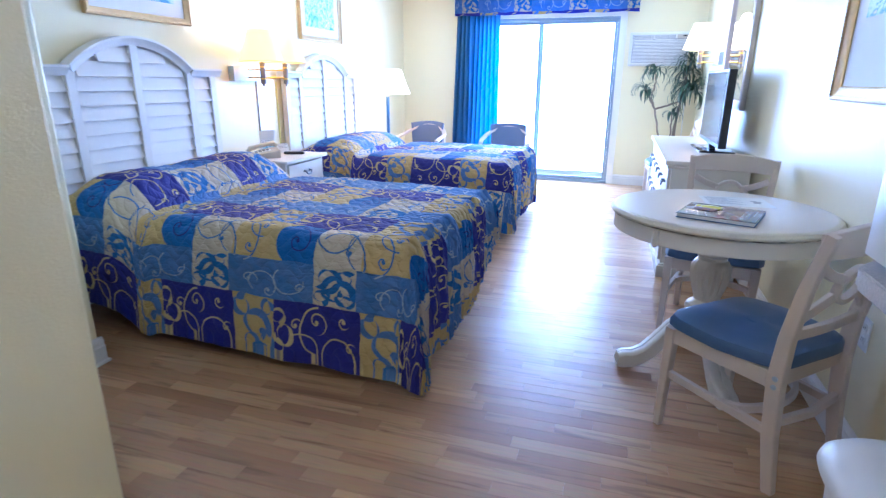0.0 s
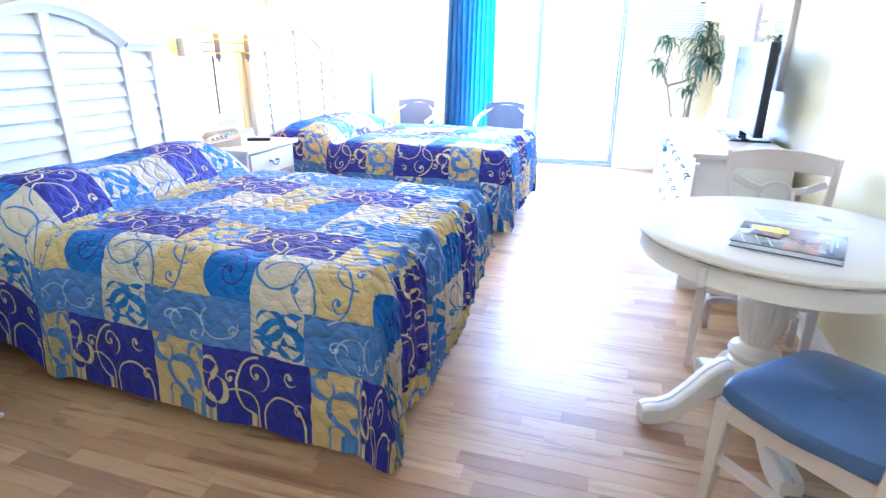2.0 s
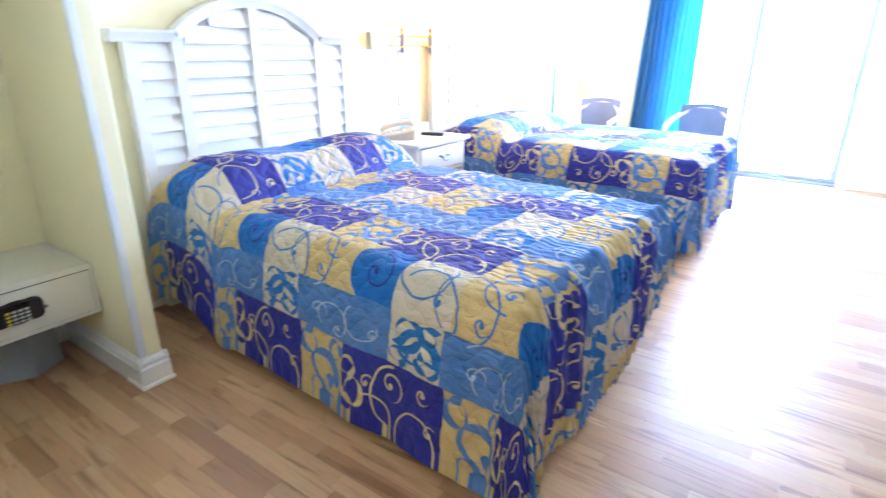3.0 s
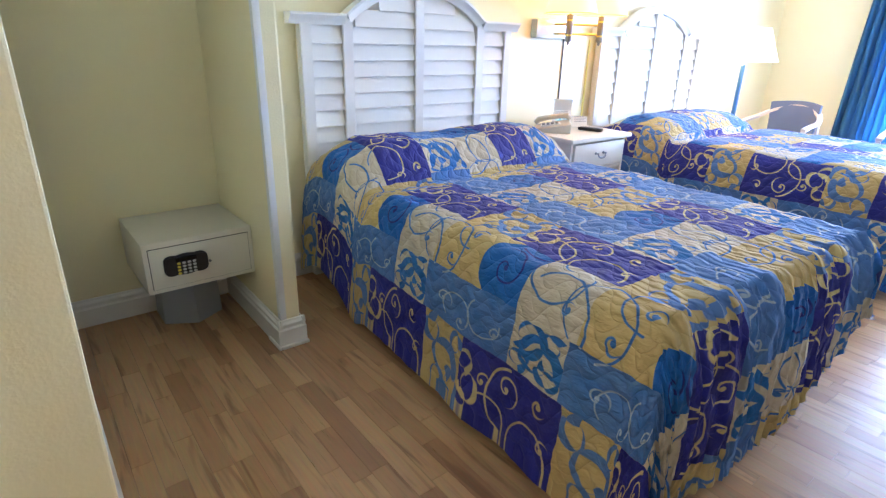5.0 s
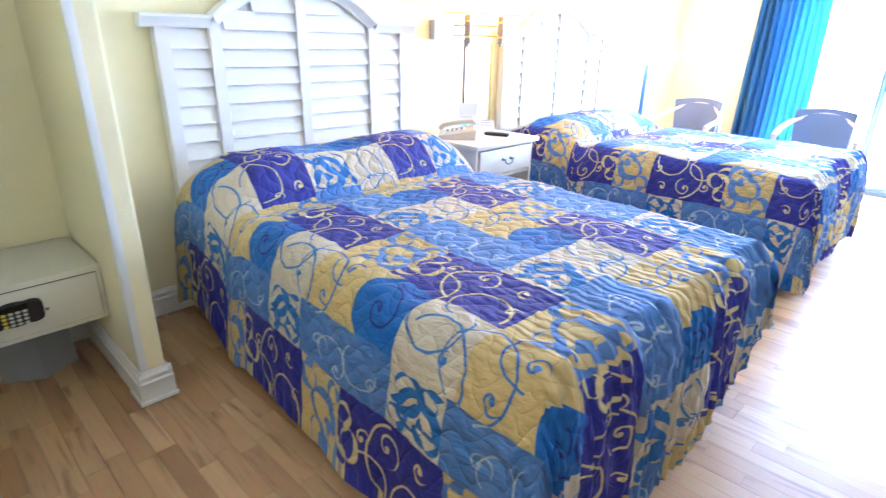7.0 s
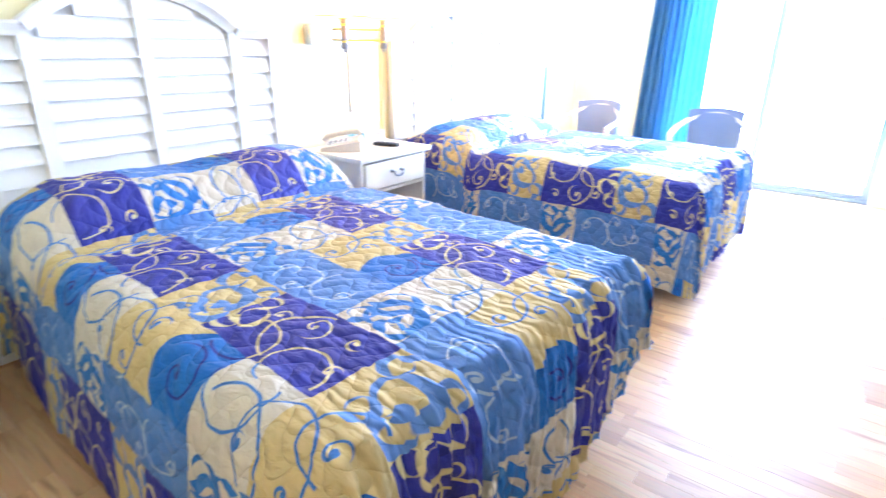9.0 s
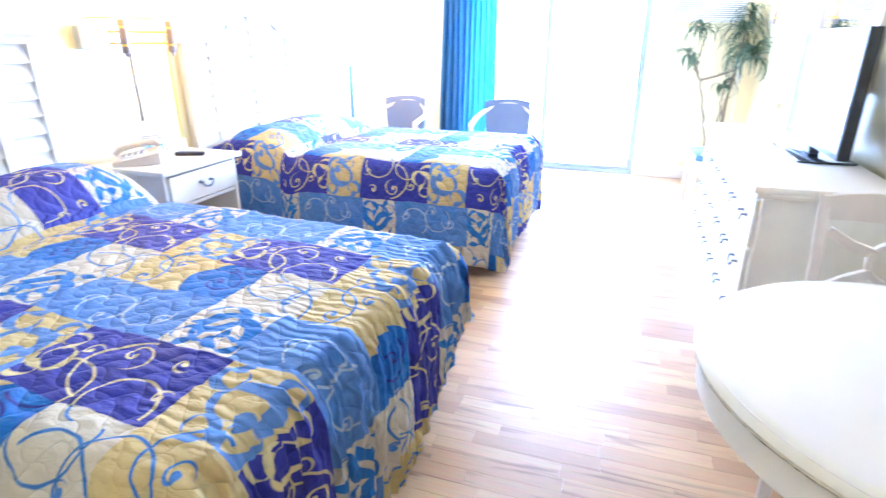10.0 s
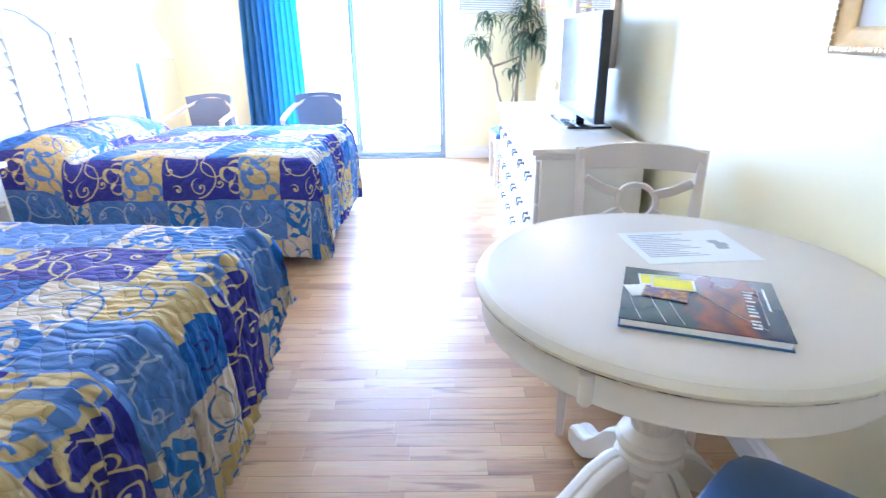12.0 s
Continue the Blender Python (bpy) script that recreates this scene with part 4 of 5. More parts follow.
swing_lamp("wall_lamp", pose(W, 5.42, 1.536, 0, 0, 180), "swing-arm wall lamp with lit shade beside the mirror", False, 2)


def pull(m):
    """Drooping drawer pull with two posts, on a front that faces local -y."""
    pts = []
    for i in range(17):
        a = math.pi * i / 16
        pts.append((0.04 * math.cos(a), -0.022 - 0.006 * math.sin(a), -0.028 * math.sin(a) ** 0.7))
    bm = tube(pts, [0.0045 + 0.002 * math.sin(math.pi * i / 16) for i in range(17)], 8)
    for sx in (-1, 1):
        t = lathe([(0.010, 0), (0.010, 0.004), (0.006, 0.008), (0.006, 0.020), (0.008, 0.024), (0.0001, 0.026)], 12)
        bmesh.ops.transform(t, matrix=pose(sx * 0.04, 0, 0, 90, 0, 0), verts=t.verts[:])
        join(bm, t)
    bmesh.ops.transform(bm, matrix=m, verts=bm.verts[:])
    return bm


def nightstand():
    y0, y1, xf, zt = 2.805, 3.385, 0.505, 0.705
    t = thing("nightstand", pose(0, 0, 0), "white one-drawer nightstand with open shelf between the beds", "nightstand")
    part("top", box(0.02, y0 - 0.03, zt - 0.03, xf + 0.035, y1 + 0.03, zt, 0.008), WHITE_WOOD, t)
    for y in (y0, y1 - 0.022):
        part("side_panel", box(0.03, y, 0.06, xf, y + 0.022, zt - 0.031, 0.003), WHITE_WOOD, t)
    part("back_panel", box(0.03, y0 + 0.023, 0.1, 0.042, y1 - 0.023, zt - 0.032), WHITE_WOOD, t)
    part("lower_shelf", box(0.043, y0 + 0.023, 0.11, xf - 0.01, y1 - 0.023, 0.13), WHITE_WOOD, t)
    part("drawer_floor", box(0.043, y0 + 0.023, zt - 0.235, xf - 0.005, y1 - 0.023, zt - 0.215), WHITE_WOOD, t)
    dr = part("drawer", box(xf - 0.40, y0 + 0.03, zt - 0.205, xf + 0.012, y1 - 0.03, zt - 0.045, 0.006), WHITE_WOOD, t)
    part("handle", pull(pose(xf + 0.012, (y0 + y1) / 2, zt - 0.115, 0, 0, 90)), PEWTER, dr, "dark pewter drop handle")
    for y in (y0, y1 - 0.05):
        for x in (0.03, xf - 0.05):
            part("foot", box(x, y, 0, x + 0.05, y + 0.05, 0.059, 0.006), WHITE_WOOD, t)


nightstand()


def telephone():
    t = thing("telephone", pose(0.22, 2.935, 0.705, 0, 0, -48) @ Matrix.Scale(1.2, 4), "beige corded desk telephone on the nightstand", "telephone")
    rings = [[(-0.09, -0.10, 0.002), (0.09, -0.10, 0.002), (0.09, 0.10, 0.002), (-0.09, 0.10, 0.002)],
             [(-0.09, -0.10, 0.02), (0.09, -0.10, 0.02), (0.088, 0.10, 0.055), (-0.088, 0.10, 0.055)],
             [(-0.08, -0.09, 0.026), (0.08, -0.09, 0.026), (0.08, 0.09, 0.062), (-0.08, 0.09, 0.062)]]
    part("body", loft(rings), PLASTIC_BEIGE, t)
    part("handset", bar([(-0.06, -0.098, 0.036), (-0.06, -0.078, 0.058), (-0.06, -0.03, 0.070), (-0.06, 0.04, 0.083), (-0.06, 0.08, 0.086), (-0.06, 0.098, 0.070)], [0.048, 0.052, 0.040, 0.040, 0.052, 0.048], [0.026, 0.030, 0.024, 0.024, 0.030, 0.026], bevel=0.5), PLASTIC_BEIGE, t)
    kp = part("keypad", box(0.0, -0.06, 0.034, 0.075, 0.05, 0.05, 0.002, pose(0, 0, 0, 9, 0, 0)), PLASTIC_WHITE, t)
    for i in range(4):
        for j in range(3):
            part("key", box(0.006 + j * 0.023, -0.052 + i * 0.025, 0.049, 0.022 + j * 0.023, -0.036 + i * 0.025, 0.055, 0.002, pose(0, 0, 0, 9, 0, 0)), PED_GREY, kp)
    pts = []
    for i in range(120):
        f = i / 119
        a = f * 2 * math.pi * 18
        pts.append((-0.09 - 0.05 * math.sin(math.pi * f) + 0.006 * math.cos(a), -0.09 + 0.16 * f, 0.012 + 0.006 * math.sin(a)))
    part("coiled_cord", tube(pts, 0.0025, 6), PLASTIC_BEIGE, t)


def remote():
    t = thing("remote_control", pose(0.34, 3.20, 0.706, 0, 0, 20), "black television remote control lying on the nightstand", "remote control")
    part("body", box(-0.085, -0.024, 0.0, 0.085, 0.024, 0.022, 0.008), BLACK, t)
    for i in range(6):
        for j in range(3):
            part("button", box(-0.06 + i * 0.02, -0.016 + j * 0.012, 0.0215, -0.05 + i * 0.02, -0.009 + j * 0.012, 0.025, 0.001), PED_GREY, t)


def tent_card(m, w, h, label, art):
    t = thing("tent_card", m, label, "card")
    for s in (-1, 1):
        part("leaf", box(-w / 2, 0, 0, w / 2, 0.002, h, 0, pose(0, s * 0.032, 0.001, s * 15, 0, 0)), PAPER, t)
    if art:
        part("printed_panel", box(-w / 2 + 0.008, -0.0012, 0.012, w / 2 - 0.008, -0.0002, h * 0.35, 0, pose(0, -0.032, 0.001, -15, 0, 0)), art, t)
    for i in range(4):
        part("text_bar", box(-w / 2 + 0.012, -0.0012, h * 0.5 + i * 0.012, w / 2 - 0.012 - 0.01 * (i % 2), -0.0002, h * 0.5 + 0.004 + i * 0.012, 0, pose(0, -0.032, 0.001, -15, 0, 0)), INK, t)


telephone()
remote()
ART_BLUE = art_mat("seascape_print", [(0.10, 0.35, 0.60), (0.30, 0.60, 0.72), (0.70, 0.80, 0.78), (0.15, 0.40, 0.62), (0.75, 0.70, 0.60)], 9)
ART_BOOK = sunset_mat("sunset_cover_print")
ART_BOOK_CARD = art_mat("tropical_card_print", [(0.05, 0.16, 0.40), (0.55, 0.35, 0.12), (0.30, 0.12, 0.10), (0.08, 0.20, 0.45), (0.40, 0.36, 0.50)], 30)
tent_card(pose(0.13, 3.13, 0.706, 0, 0, 62), 0.13, 0.205, "tall folded white information card standing on the nightstand", ART_BLUE)
tent_card(pose(0.16, 3.29, 0.706, 0, 0, 60), 0.11, 0.075, "small folded white notice card standing on the nightstand", None)


def safe():
    t = thing("safe", pose(0.28, 0.525, 0, 0, 0, 1), "cream steel room safe with black keypad on a pedestal", "safe")
    part("pedestal", lathe([(0.0001, 0), (0.150, 0), (0.152, 0.006), (0.140, 0.262), (0.140, 0.269), (0.0001, 0.269)], 6, (-0.165, -0.025)), PED_GREY, t, "grey six-sided metal pedestal")
    part("body", box(-0.27, -0.240, 0.270, 0.165, 0.204, 0.490, 0.005), SAFE_CREAM, t)
    d = part("door", box(0.166, -0.218, 0.291, 0.172, 0.184, 0.464, 0.002), SAFE_CREAM, t)
    part("door_gap", box(0.1653, -0.2205, 0.2885, 0.1662, 0.1865, 0.4665), BLACK, t)
    outline = []
    for i in range(48):
        a_ = 2 * math.pi * i / 48
        c_, q_ = math.cos(a_), math.sin(a_)
        k_ = (abs(c_) ** 5 + abs(q_) ** 5) ** (-1 / 5)
        y_, z_ = 0.086 * c_ * k_, 0.045 * q_ * k_
        outline.append((-0.085 + y_, 0.385 + z_ * (1.0 - 0.10 * max(0, 1 - abs(abs(y_) / 0.062 - 0.55) * 3))))
    k = part("keypad", extrude_outline(outline, 0.1722, 0.192, bevel=0.004), BLACK, d)
    part("display", box(0.1922, -0.125, 0.402, 0.1932, -0.045, 0.420, 0.0004), SCREEN, k)
    for i in range(4):
        for j in range(4):
            key = lathe([(0.0052, 0), (0.0048, 0.003), (0.0001, 0.0038)], 12, squash=1.45)
            bmesh.ops.transform(key, matrix=pose(0.1922, -0.116 + j * 0.0205, 0.351 + i * 0.0145, 0, 90, 0) , verts=key.verts[:])
            part("key", key, YELLOW_KEYS if j == 0 else GREEN_KEYS, k)
    tb = lathe([(0.006, 0.172), (0.006, 0.176), (0.0001, 0.177)], 14)
    bmesh.ops.transform(tb, matrix=pose(0, 0.012, 0.372, 0, 90, 0), verts=tb.verts[:])
    part("lock_cover", tb, PEWTER, d)


safe()


def picture(name, m, w, h, fw, label, art, frame_mat, group, side=0.085, foot=0.085):
    """Framed print; it hangs in local x-z and faces local -y."""
    t = thing(name, m, label, "picture", group)
    prof = [(0, 0), (0, -0.028), (0.18, -0.034), (0.35, -0.028), (0.55, -0.024), (0.8, -0.02), (1, -0.012), (1, 0)]
    fo = bmesh.new()
    rings = []
    for cx, cz, sx, sz in ((0, 0, 1, 1), (w, 0, -1, 1), (w, h, -1, -1), (0, h, 1, -1)):
        rings.append([(cx + sx * fw * a, d, cz + sz * fw * a) for a, d in prof])
    vs_ = [[fo.verts.new(p) for p in r] for r in rings]
    for i in range(4):
        a, b = vs_[i], vs_[(i + 1) % 4]
        for k in range(len(prof)):
            j = (k + 1) % len(prof)
            fo.faces.new((a[k], a[j], b[j], b[k]))
    bmesh.ops.recalc_face_normals(fo, faces=fo.faces[:])
    f = part("frame", fo, frame_mat, t, "ribbed gilt frame")
    n = int(2 * (w + h) / 0.0135)
    be = bmesh.new()
    for i in range(n):
        s = i / n * 2 * (w + h)
        if s < w: p = (s, fw * 0.2)
        elif s < w + h: p = (w - fw * 0.2, s - w)
        elif s < 2 * w + h: p = (2 * w + h - s, h - fw * 0.2)
        else: p = (fw * 0.2, 2 * (w + h) - s)
        add_box(be, p[0] - 0.0055, -0.038, p[1] - 0.0055, p[0] + 0.0055, -0.030, p[1] + 0.0055, 0.0025)
    part("beading", be, frame_mat, f)
    part("mat_board", box(fw - 0.002, -0.008, fw - 0.002, w - fw + 0.002, -0.004, h - fw + 0.002), MATBOARD, t)
    mg = fw + side
    part("print", box(mg, -0.011, fw + foot, w - mg, -0.0085, h - mg), art, t)


picture("picture", pose(0.001, 1.655, 1.68, 0, 0, 90), 0.845, 0.66, 0.045, "gilt framed seascape print above the bed by the stub wall", ART_BLUE, GOLD, "framed prints")
picture("picture", pose(0.001, 3.96, 1.69, 0, 0, 90), 0.83, 0.66, 0.045, "gilt framed seascape print above the bed by the lamp", ART_BLUE, GOLD, "framed prints")
picture("picture", pose(W - 0.001, 1.93, 1.245, 0, 0, -90), 0.90, 0.92, 0.06, "gilt framed print above the round table", ART_BLUE, GOLD, "framed prints", 0.11, 0.26)

# ---- things: east side ----
def mirror():
    y0, y1, z0, z1 = 3.80, 4.88, 1.11, 2.10
    t = thing("wall_mirror", pose(W, 0, 0), "large wall mirror in whitewashed wooden frame above the dresser", "mirror")
    for a, c, e, g in ((y0, y0 + 0.07, z0, z1), (y1 - 0.07, y1, z0, z1), (y0 + 0.071, y1 - 0.071, z0, z0 + 0.07), (y0 + 0.071, y1 - 0.071, z1 - 0.07, z1)):
        part("frame_rail", box(-0.04, a, e, -0.001, c, g, 0.008), CHAIR_WOOD, t)
    part("glass", box(-0.018, y0 + 0.068, z0 + 0.068, -0.012, y1 - 0.068, z1 - 0.068), MIRROR, t)


def dresser():
    x0, y0, y1, zt = 3.352, 2.985, 4.80, 0.82
    t = thing("dresser", pose(0, 0, 0), "long white nine-drawer dresser with dark drop pulls against the wall", "dresser")
    bm = bmesh.new()
    add_box(bm, x0 - 0.035, y0 - 0.035, zt - 0.03, 3.845, y1 + 0.035, zt, 0.008)
    add_box(bm, x0 - 0.018, y0 - 0.018, zt - 0.055, 3.845, y1 + 0.018, zt - 0.0305, 0.008)
    part("top", bm, TOP_WOOD, t)
    part("carcass", box(x0 + 0.012, y0, 0.10, 3.84, y1, zt - 0.056, 0.005), WHITE_WOOD, t)
    pl = bmesh.new()
    add_box(pl, x0 - 0.012, y0 - 0.02, 0.0, 3.84, y1 + 0.02, 0.085, 0.006)
    add_box(pl, x0 - 0.002, y0 - 0.01, 0.086, 3.84, y1 + 0.01, 0.099, 0.006)
    part("plinth", pl, WHITE_WOOD, t)
    wcol = (y1 - y0 - 0.08) / 3
    hrow = (zt - 0.056 - 0.10 - 0.05) / 3
    for i in range(3):
        for j in range(3):
            a = y0 + 0.03 + i * (wcol + 0.01)
            e = 0.115 + j * (hrow + 0.01)
            d = part("drawer", box(x0 - 0.008, a, e, x0 + 0.011, a + wcol, e + hrow, 0.006), WHITE_WOOD, t)
            for q in (0.25, 0.75):
                part("handle", pull(pose(x0 - 0.008, a + wcol * q, e + hrow / 2 + 0.01, 0, 0, -90)), PEWTER, d, "dark pewter drop handle")


def television():
    t = thing("television", pose(3.70, 3.75, 0.82, 0, 0, 90 + TV_TURN), "black flat-screen television on a glass stand on the dresser", "television")
    w, h, zb = 0.90, 0.535, 0.05
    part("foot_plate", box(-0.26, -0.12, 0.0, 0.26, 0.12, 0.012, 0.004), SCREEN, t, "glossy black glass foot")
    part("neck", box(-0.06, -0.02, 0.0125, 0.06, 0.03, zb + 0.1, 0.006), BLACK, t)
    part("cabinet", box(-w / 2, -0.022, zb, w / 2, 0.032, zb + h, 0.008), BLACK, t)
    part("screen", box(-w / 2 + 0.018, 0.0315, zb + 0.03, w / 2 - 0.018, 0.0345, zb + h - 0.018), SCREEN, t)


TV_TURN = 0.5


def dining_chair(m, label):
    """Whitewashed chair with an X back and blue vinyl seat; it faces local +y."""
    t = thing("dining_chair", m, label, "chair", "dining chairs")
    rings = []
    for z, s in ((0.43, 0.94), (0.438, 1.0), (0.462, 1.0), (0.478, 0.965), (0.488, 0.86), (0.494, 0.55), (0.496, 0.15)):
        ring = []
        for i in range(40):
            a = 2 * math.pi * i / 40
            c, q = math.cos(a), math.sin(a)
            k = (abs(c) ** 7 + abs(q) ** 7) ** (-1 / 7)
            wx = 0.235 if q > 0 else 0.235 - 0.035 * min(1, -q * k)
            ring.append((wx * c * k * s, (0.225 * q * k) * s + 0.005, z + 0.004 * math.cos(3 * a)))
        rings.append(ring)
    part("seat", loft(rings), BLUE_VINYL, t, "blue vinyl padded seat")
    fr_ = bmesh.new()
    for pts in ([(-0.20, 0.20, 0.40), (0.20, 0.20, 0.40)], [(-0.19, -0.19, 0.40), (0.19, -0.19, 0.40)], [(-0.205, 0.19, 0.40), (-0.19, -0.18, 0.40)], [(0.205, 0.19, 0.40), (0.19, -0.18, 0.40)]):
        bar(pts, 0.024, 0.06, bm=fr_)
    part("seat_frame", fr_, CHAIR_WOOD, t)
    for sx in (-1, 1):
        part("front_leg", bar([(sx * 0.208, 0.205, 0.002), (sx * 0.205, 0.20, 0.25), (sx * 0.205, 0.195, 0.429)], [0.028, 0.036, 0.042], [0.028, 0.036, 0.042], up=(0, 1, 0)), CHAIR_WOOD, t)
        pts = [(sx * 0.19, -0.245, 0.002), (sx * 0.19, -0.215, 0.2), (sx * 0.19, -0.20, 0.40), (sx * 0.192, -0.208, 0.55), (sx * 0.2, -0.235, 0.72), (sx * 0.212, -0.285, 0.91)]
        leg = part("back_post", bar(pts, [0.030, 0.034, 0.036, 0.034, 0.034, 0.03], [0.036, 0.046, 0.052, 0.046, 0.040, 0.032], up=(0, 1, 0)), CHAIR_WOOD, t)
        for zz in (0.385, 0.415):
            b = lathe([(0.009, 0), (0.009, 0.003), (0.0001, 0.005)], 12)
            bmesh.ops.transform(b, matrix=pose(sx * 0.2085, -0.205, zz, 0, sx * 90, 0), verts=b.verts[:])
            part("bolt", b, CHROME, leg)
        part("stretcher", bar([(sx * 0.204, 0.195, 0.235), (sx * 0.19, -0.205, 0.215)], 0.02, 0.03), CHAIR_WOOD, t)
    arc = [(0.19 * math.cos(math.pi * i / 16), -0.03 - 0.0 - 0.10 * math.sin(math.pi * i / 16), 0.225) for i in range(17)]
    part("curved_stretcher", bar(arc, 0.022, 0.03), CHAIR_WOOD, t)
    part("rear_stretcher", bar([(-0.19, -0.212, 0.25), (0, -0.235, 0.25), (0.19, -0.212, 0.25)], 0.022, 0.03), CHAIR_WOOD, t)

    def back(x, z):
        f = (z - 0.55) / 0.36
        return -0.208 - 0.075 * f ** 1.5 - 0.03 * (1 - (x / 0.2) ** 2) * min(1, f + 0.4)
    xs = [-0.215 + 0.43 * i / 16 for i in range(17)]
    part("top_rail", bar([(x, back(x, 0.87), 0.872 + 0.012 * (1 - (x / 0.2) ** 2)) for x in xs], 0.024, [0.075 + 0.02 * (1 - (x / 0.215) ** 2) for x in xs]), CHAIR_WOOD, t)
    part("lower_rail", bar([(x, back(x, 0.57), 0.565) for x in xs[1:-1]], 0.020, 0.035), CHAIR_WOOD, t)
    for s in (-1, 1):
        arm = [(s * 0.185, back(0.185, 0.80), 0.80), (s * 0.12, back(0.12, 0.755), 0.765), (s * 0.055, back(0.05, 0.735), 0.745)]
        part("back_brace", bar(arm, 0.018, 0.032), CHAIR_WOOD, t)
        arm = [(s * 0.185, back(0.185, 0.60), 0.61), (s * 0.12, back(0.12, 0.66), 0.655), (s * 0.055, back(0.05, 0.68), 0.69)]
        part("back_brace", bar(arm, 0.018, 0.032), CHAIR_WOOD, t)
    ringp = []
    for i in range(33):
        a = 2 * math.pi * i / 32
        x, z = 0.068 * math.cos(a), 0.72 + 0.06 * math.sin(a)
        ringp.append((x, back(x, z), z))
    part("back_ring", bar(ringp, 0.018, 0.026, up=(0, 1, 0)), CHAIR_WOOD, t)


def round_table():
    cx, cy, zt, r = TABLE
    t = thing("round_table", pose(cx, cy, 0), "antique white round pedestal table with worn edge", "table")
    part("tabletop", lathe([(0.0001, zt - 0.034), (r - 0.030, zt - 0.034), (r - 0.014, zt - 0.032), (r - 0.012, zt - 0.004), (r - 0.030, zt), (0.0001, zt)], 96), [TOP_WOOD], t)
    rim = [(r - 0.030, zt + 0.0004), (r - 0.020, zt - 0.0010), (r - 0.006, zt - 0.0080), (r, zt - 0.0170), (r - 0.001, zt - 0.0240), (r - 0.007, zt - 0.0290), (r - 0.013, zt - 0.0315), (r - 0.030, zt - 0.0315)]
    part("bevelled_rim", lathe(rim + [rim[0]], 96, cap=False), WORN_WOOD, t)
    part("worn_line", lathe([(r - 0.010, zt - 0.0262), (r - 0.0012, zt - 0.0258), (r - 0.0045, zt - 0.0292), (r - 0.012, zt - 0.0312), (r - 0.010, zt - 0.0262)], 96, cap=False), EDGE_WEAR, t, "dark rubbed line round the edge")
    ap = []
    for rr, z in ((r - 0.018, zt - 0.0345), (r - 0.018, zt - 0.090), (r - 0.016, zt - 0.093), (r - 0.016, zt - 0.099), (r - 0.045, zt - 0.099), (r - 0.045, zt - 0.0345)):
        ap.append((rr, z))
    part("apron", lathe(ap + [ap[0]], 96, cap=False), WHITE_WOOD, t)
    for i in range(4):
        a = math.pi / 4 + i * math.pi / 2 + 0.1
        b = lathe([(0.006, zt - 0.11), (0.014, zt - 0.10), (0.014, zt - 0.04), (0.0001, zt - 0.04)], 12, ((r - 0.017) * math.cos(a), (r - 0.017) * math.sin(a)))
        part("apron_drop", b, WHITE_WOOD, t)
    prof = [(q * 0.88, z_) for q, z_ in [(0.0001, 0.17), (0.075, 0.17), (0.085, 0.19), (0.085, 0.215), (0.075, 0.225), (0.092, 0.24), (0.1, 0.262), (0.092, 0.284), (0.078, 0.292), (0.094, 0.303), (0.1, 0.322), (0.092, 0.34), (0.072, 0.35),
            (0.062, 0.362), (0.064, 0.38), (0.078, 0.42), (0.092, 0.48), (0.094, 0.52), (0.082, 0.545), (0.07, 0.555), (0.07, 0.57), (0.085, 0.58), (0.09, 0.60), (0.085, 0.625), (0.07, 0.635), (0.066, 0.66), (0.08, zt - 0.1), (0.16, zt - 0.095), (0.16, zt - 0.0345), (0.0001, zt - 0.0345)]]
    part("pedestal", lathe(prof, 64, flute=(0.375, 0.535, 16)), WHITE_WOOD, t, "turned fluted pedestal")
    for i in range(4):
        a = TABLE_TURN + i * math.pi / 2
        d = Vector((math.cos(a), math.sin(a), 0))
        side = Vector((-d.y, d.x, 0))
        prof_top = [(0.06, 0.285), (0.12, 0.275), (0.18, 0.235), (0.25, 0.16), (0.31, 0.105), (0.36, 0.085), (0.41, 0.082), (0.435, 0.07), (0.44, 0.045)]
        prof_bot = [(0.06, 0.15), (0.12, 0.16), (0.18, 0.135), (0.25, 0.07), (0.31, 0.03), (0.36, 0.014), (0.41, 0.008), (0.435, 0.012), (0.44, 0.03)]
        rings = []
        for (q, zt_), (q2, zb_) in zip(prof_top, prof_bot):
            q, q2 = q * 0.86, q2 * 0.86
            hw = 0.036 + 0.006 * math.sin(q * 8)
            ring = []
            for k in range(17):
                s = -1 + 2 * k / 16
                groove = 0.009 * (1 if abs(math.sin(s * 3 * math.pi)) < 0.35 and abs(s) < 0.9 else 0)
                ring.append(d * q + side * (hw * s) + Vector((0, 0, zt_ - 0.012 * s ** 6 - groove)))
            ring += [d * q2 + side * hw * s + Vector((0, 0, zb_)) for s in (1, 0.5, -0.5, -1)]
            rings.append(ring)
        lg = part("scroll_leg", loft(rings), WHITE_WOOD, t)
        part("glide", lathe([(0.012, 0), (0.014, 0.004), (0.014, 0.012), (0.0001, 0.012)], 14, (d.x * 0.355, d.y * 0.355)), BLACK, lg)


TABLE = (3.458, 1.65, 0.792, 0.458)
TABLE_TURN = math.radians(193)


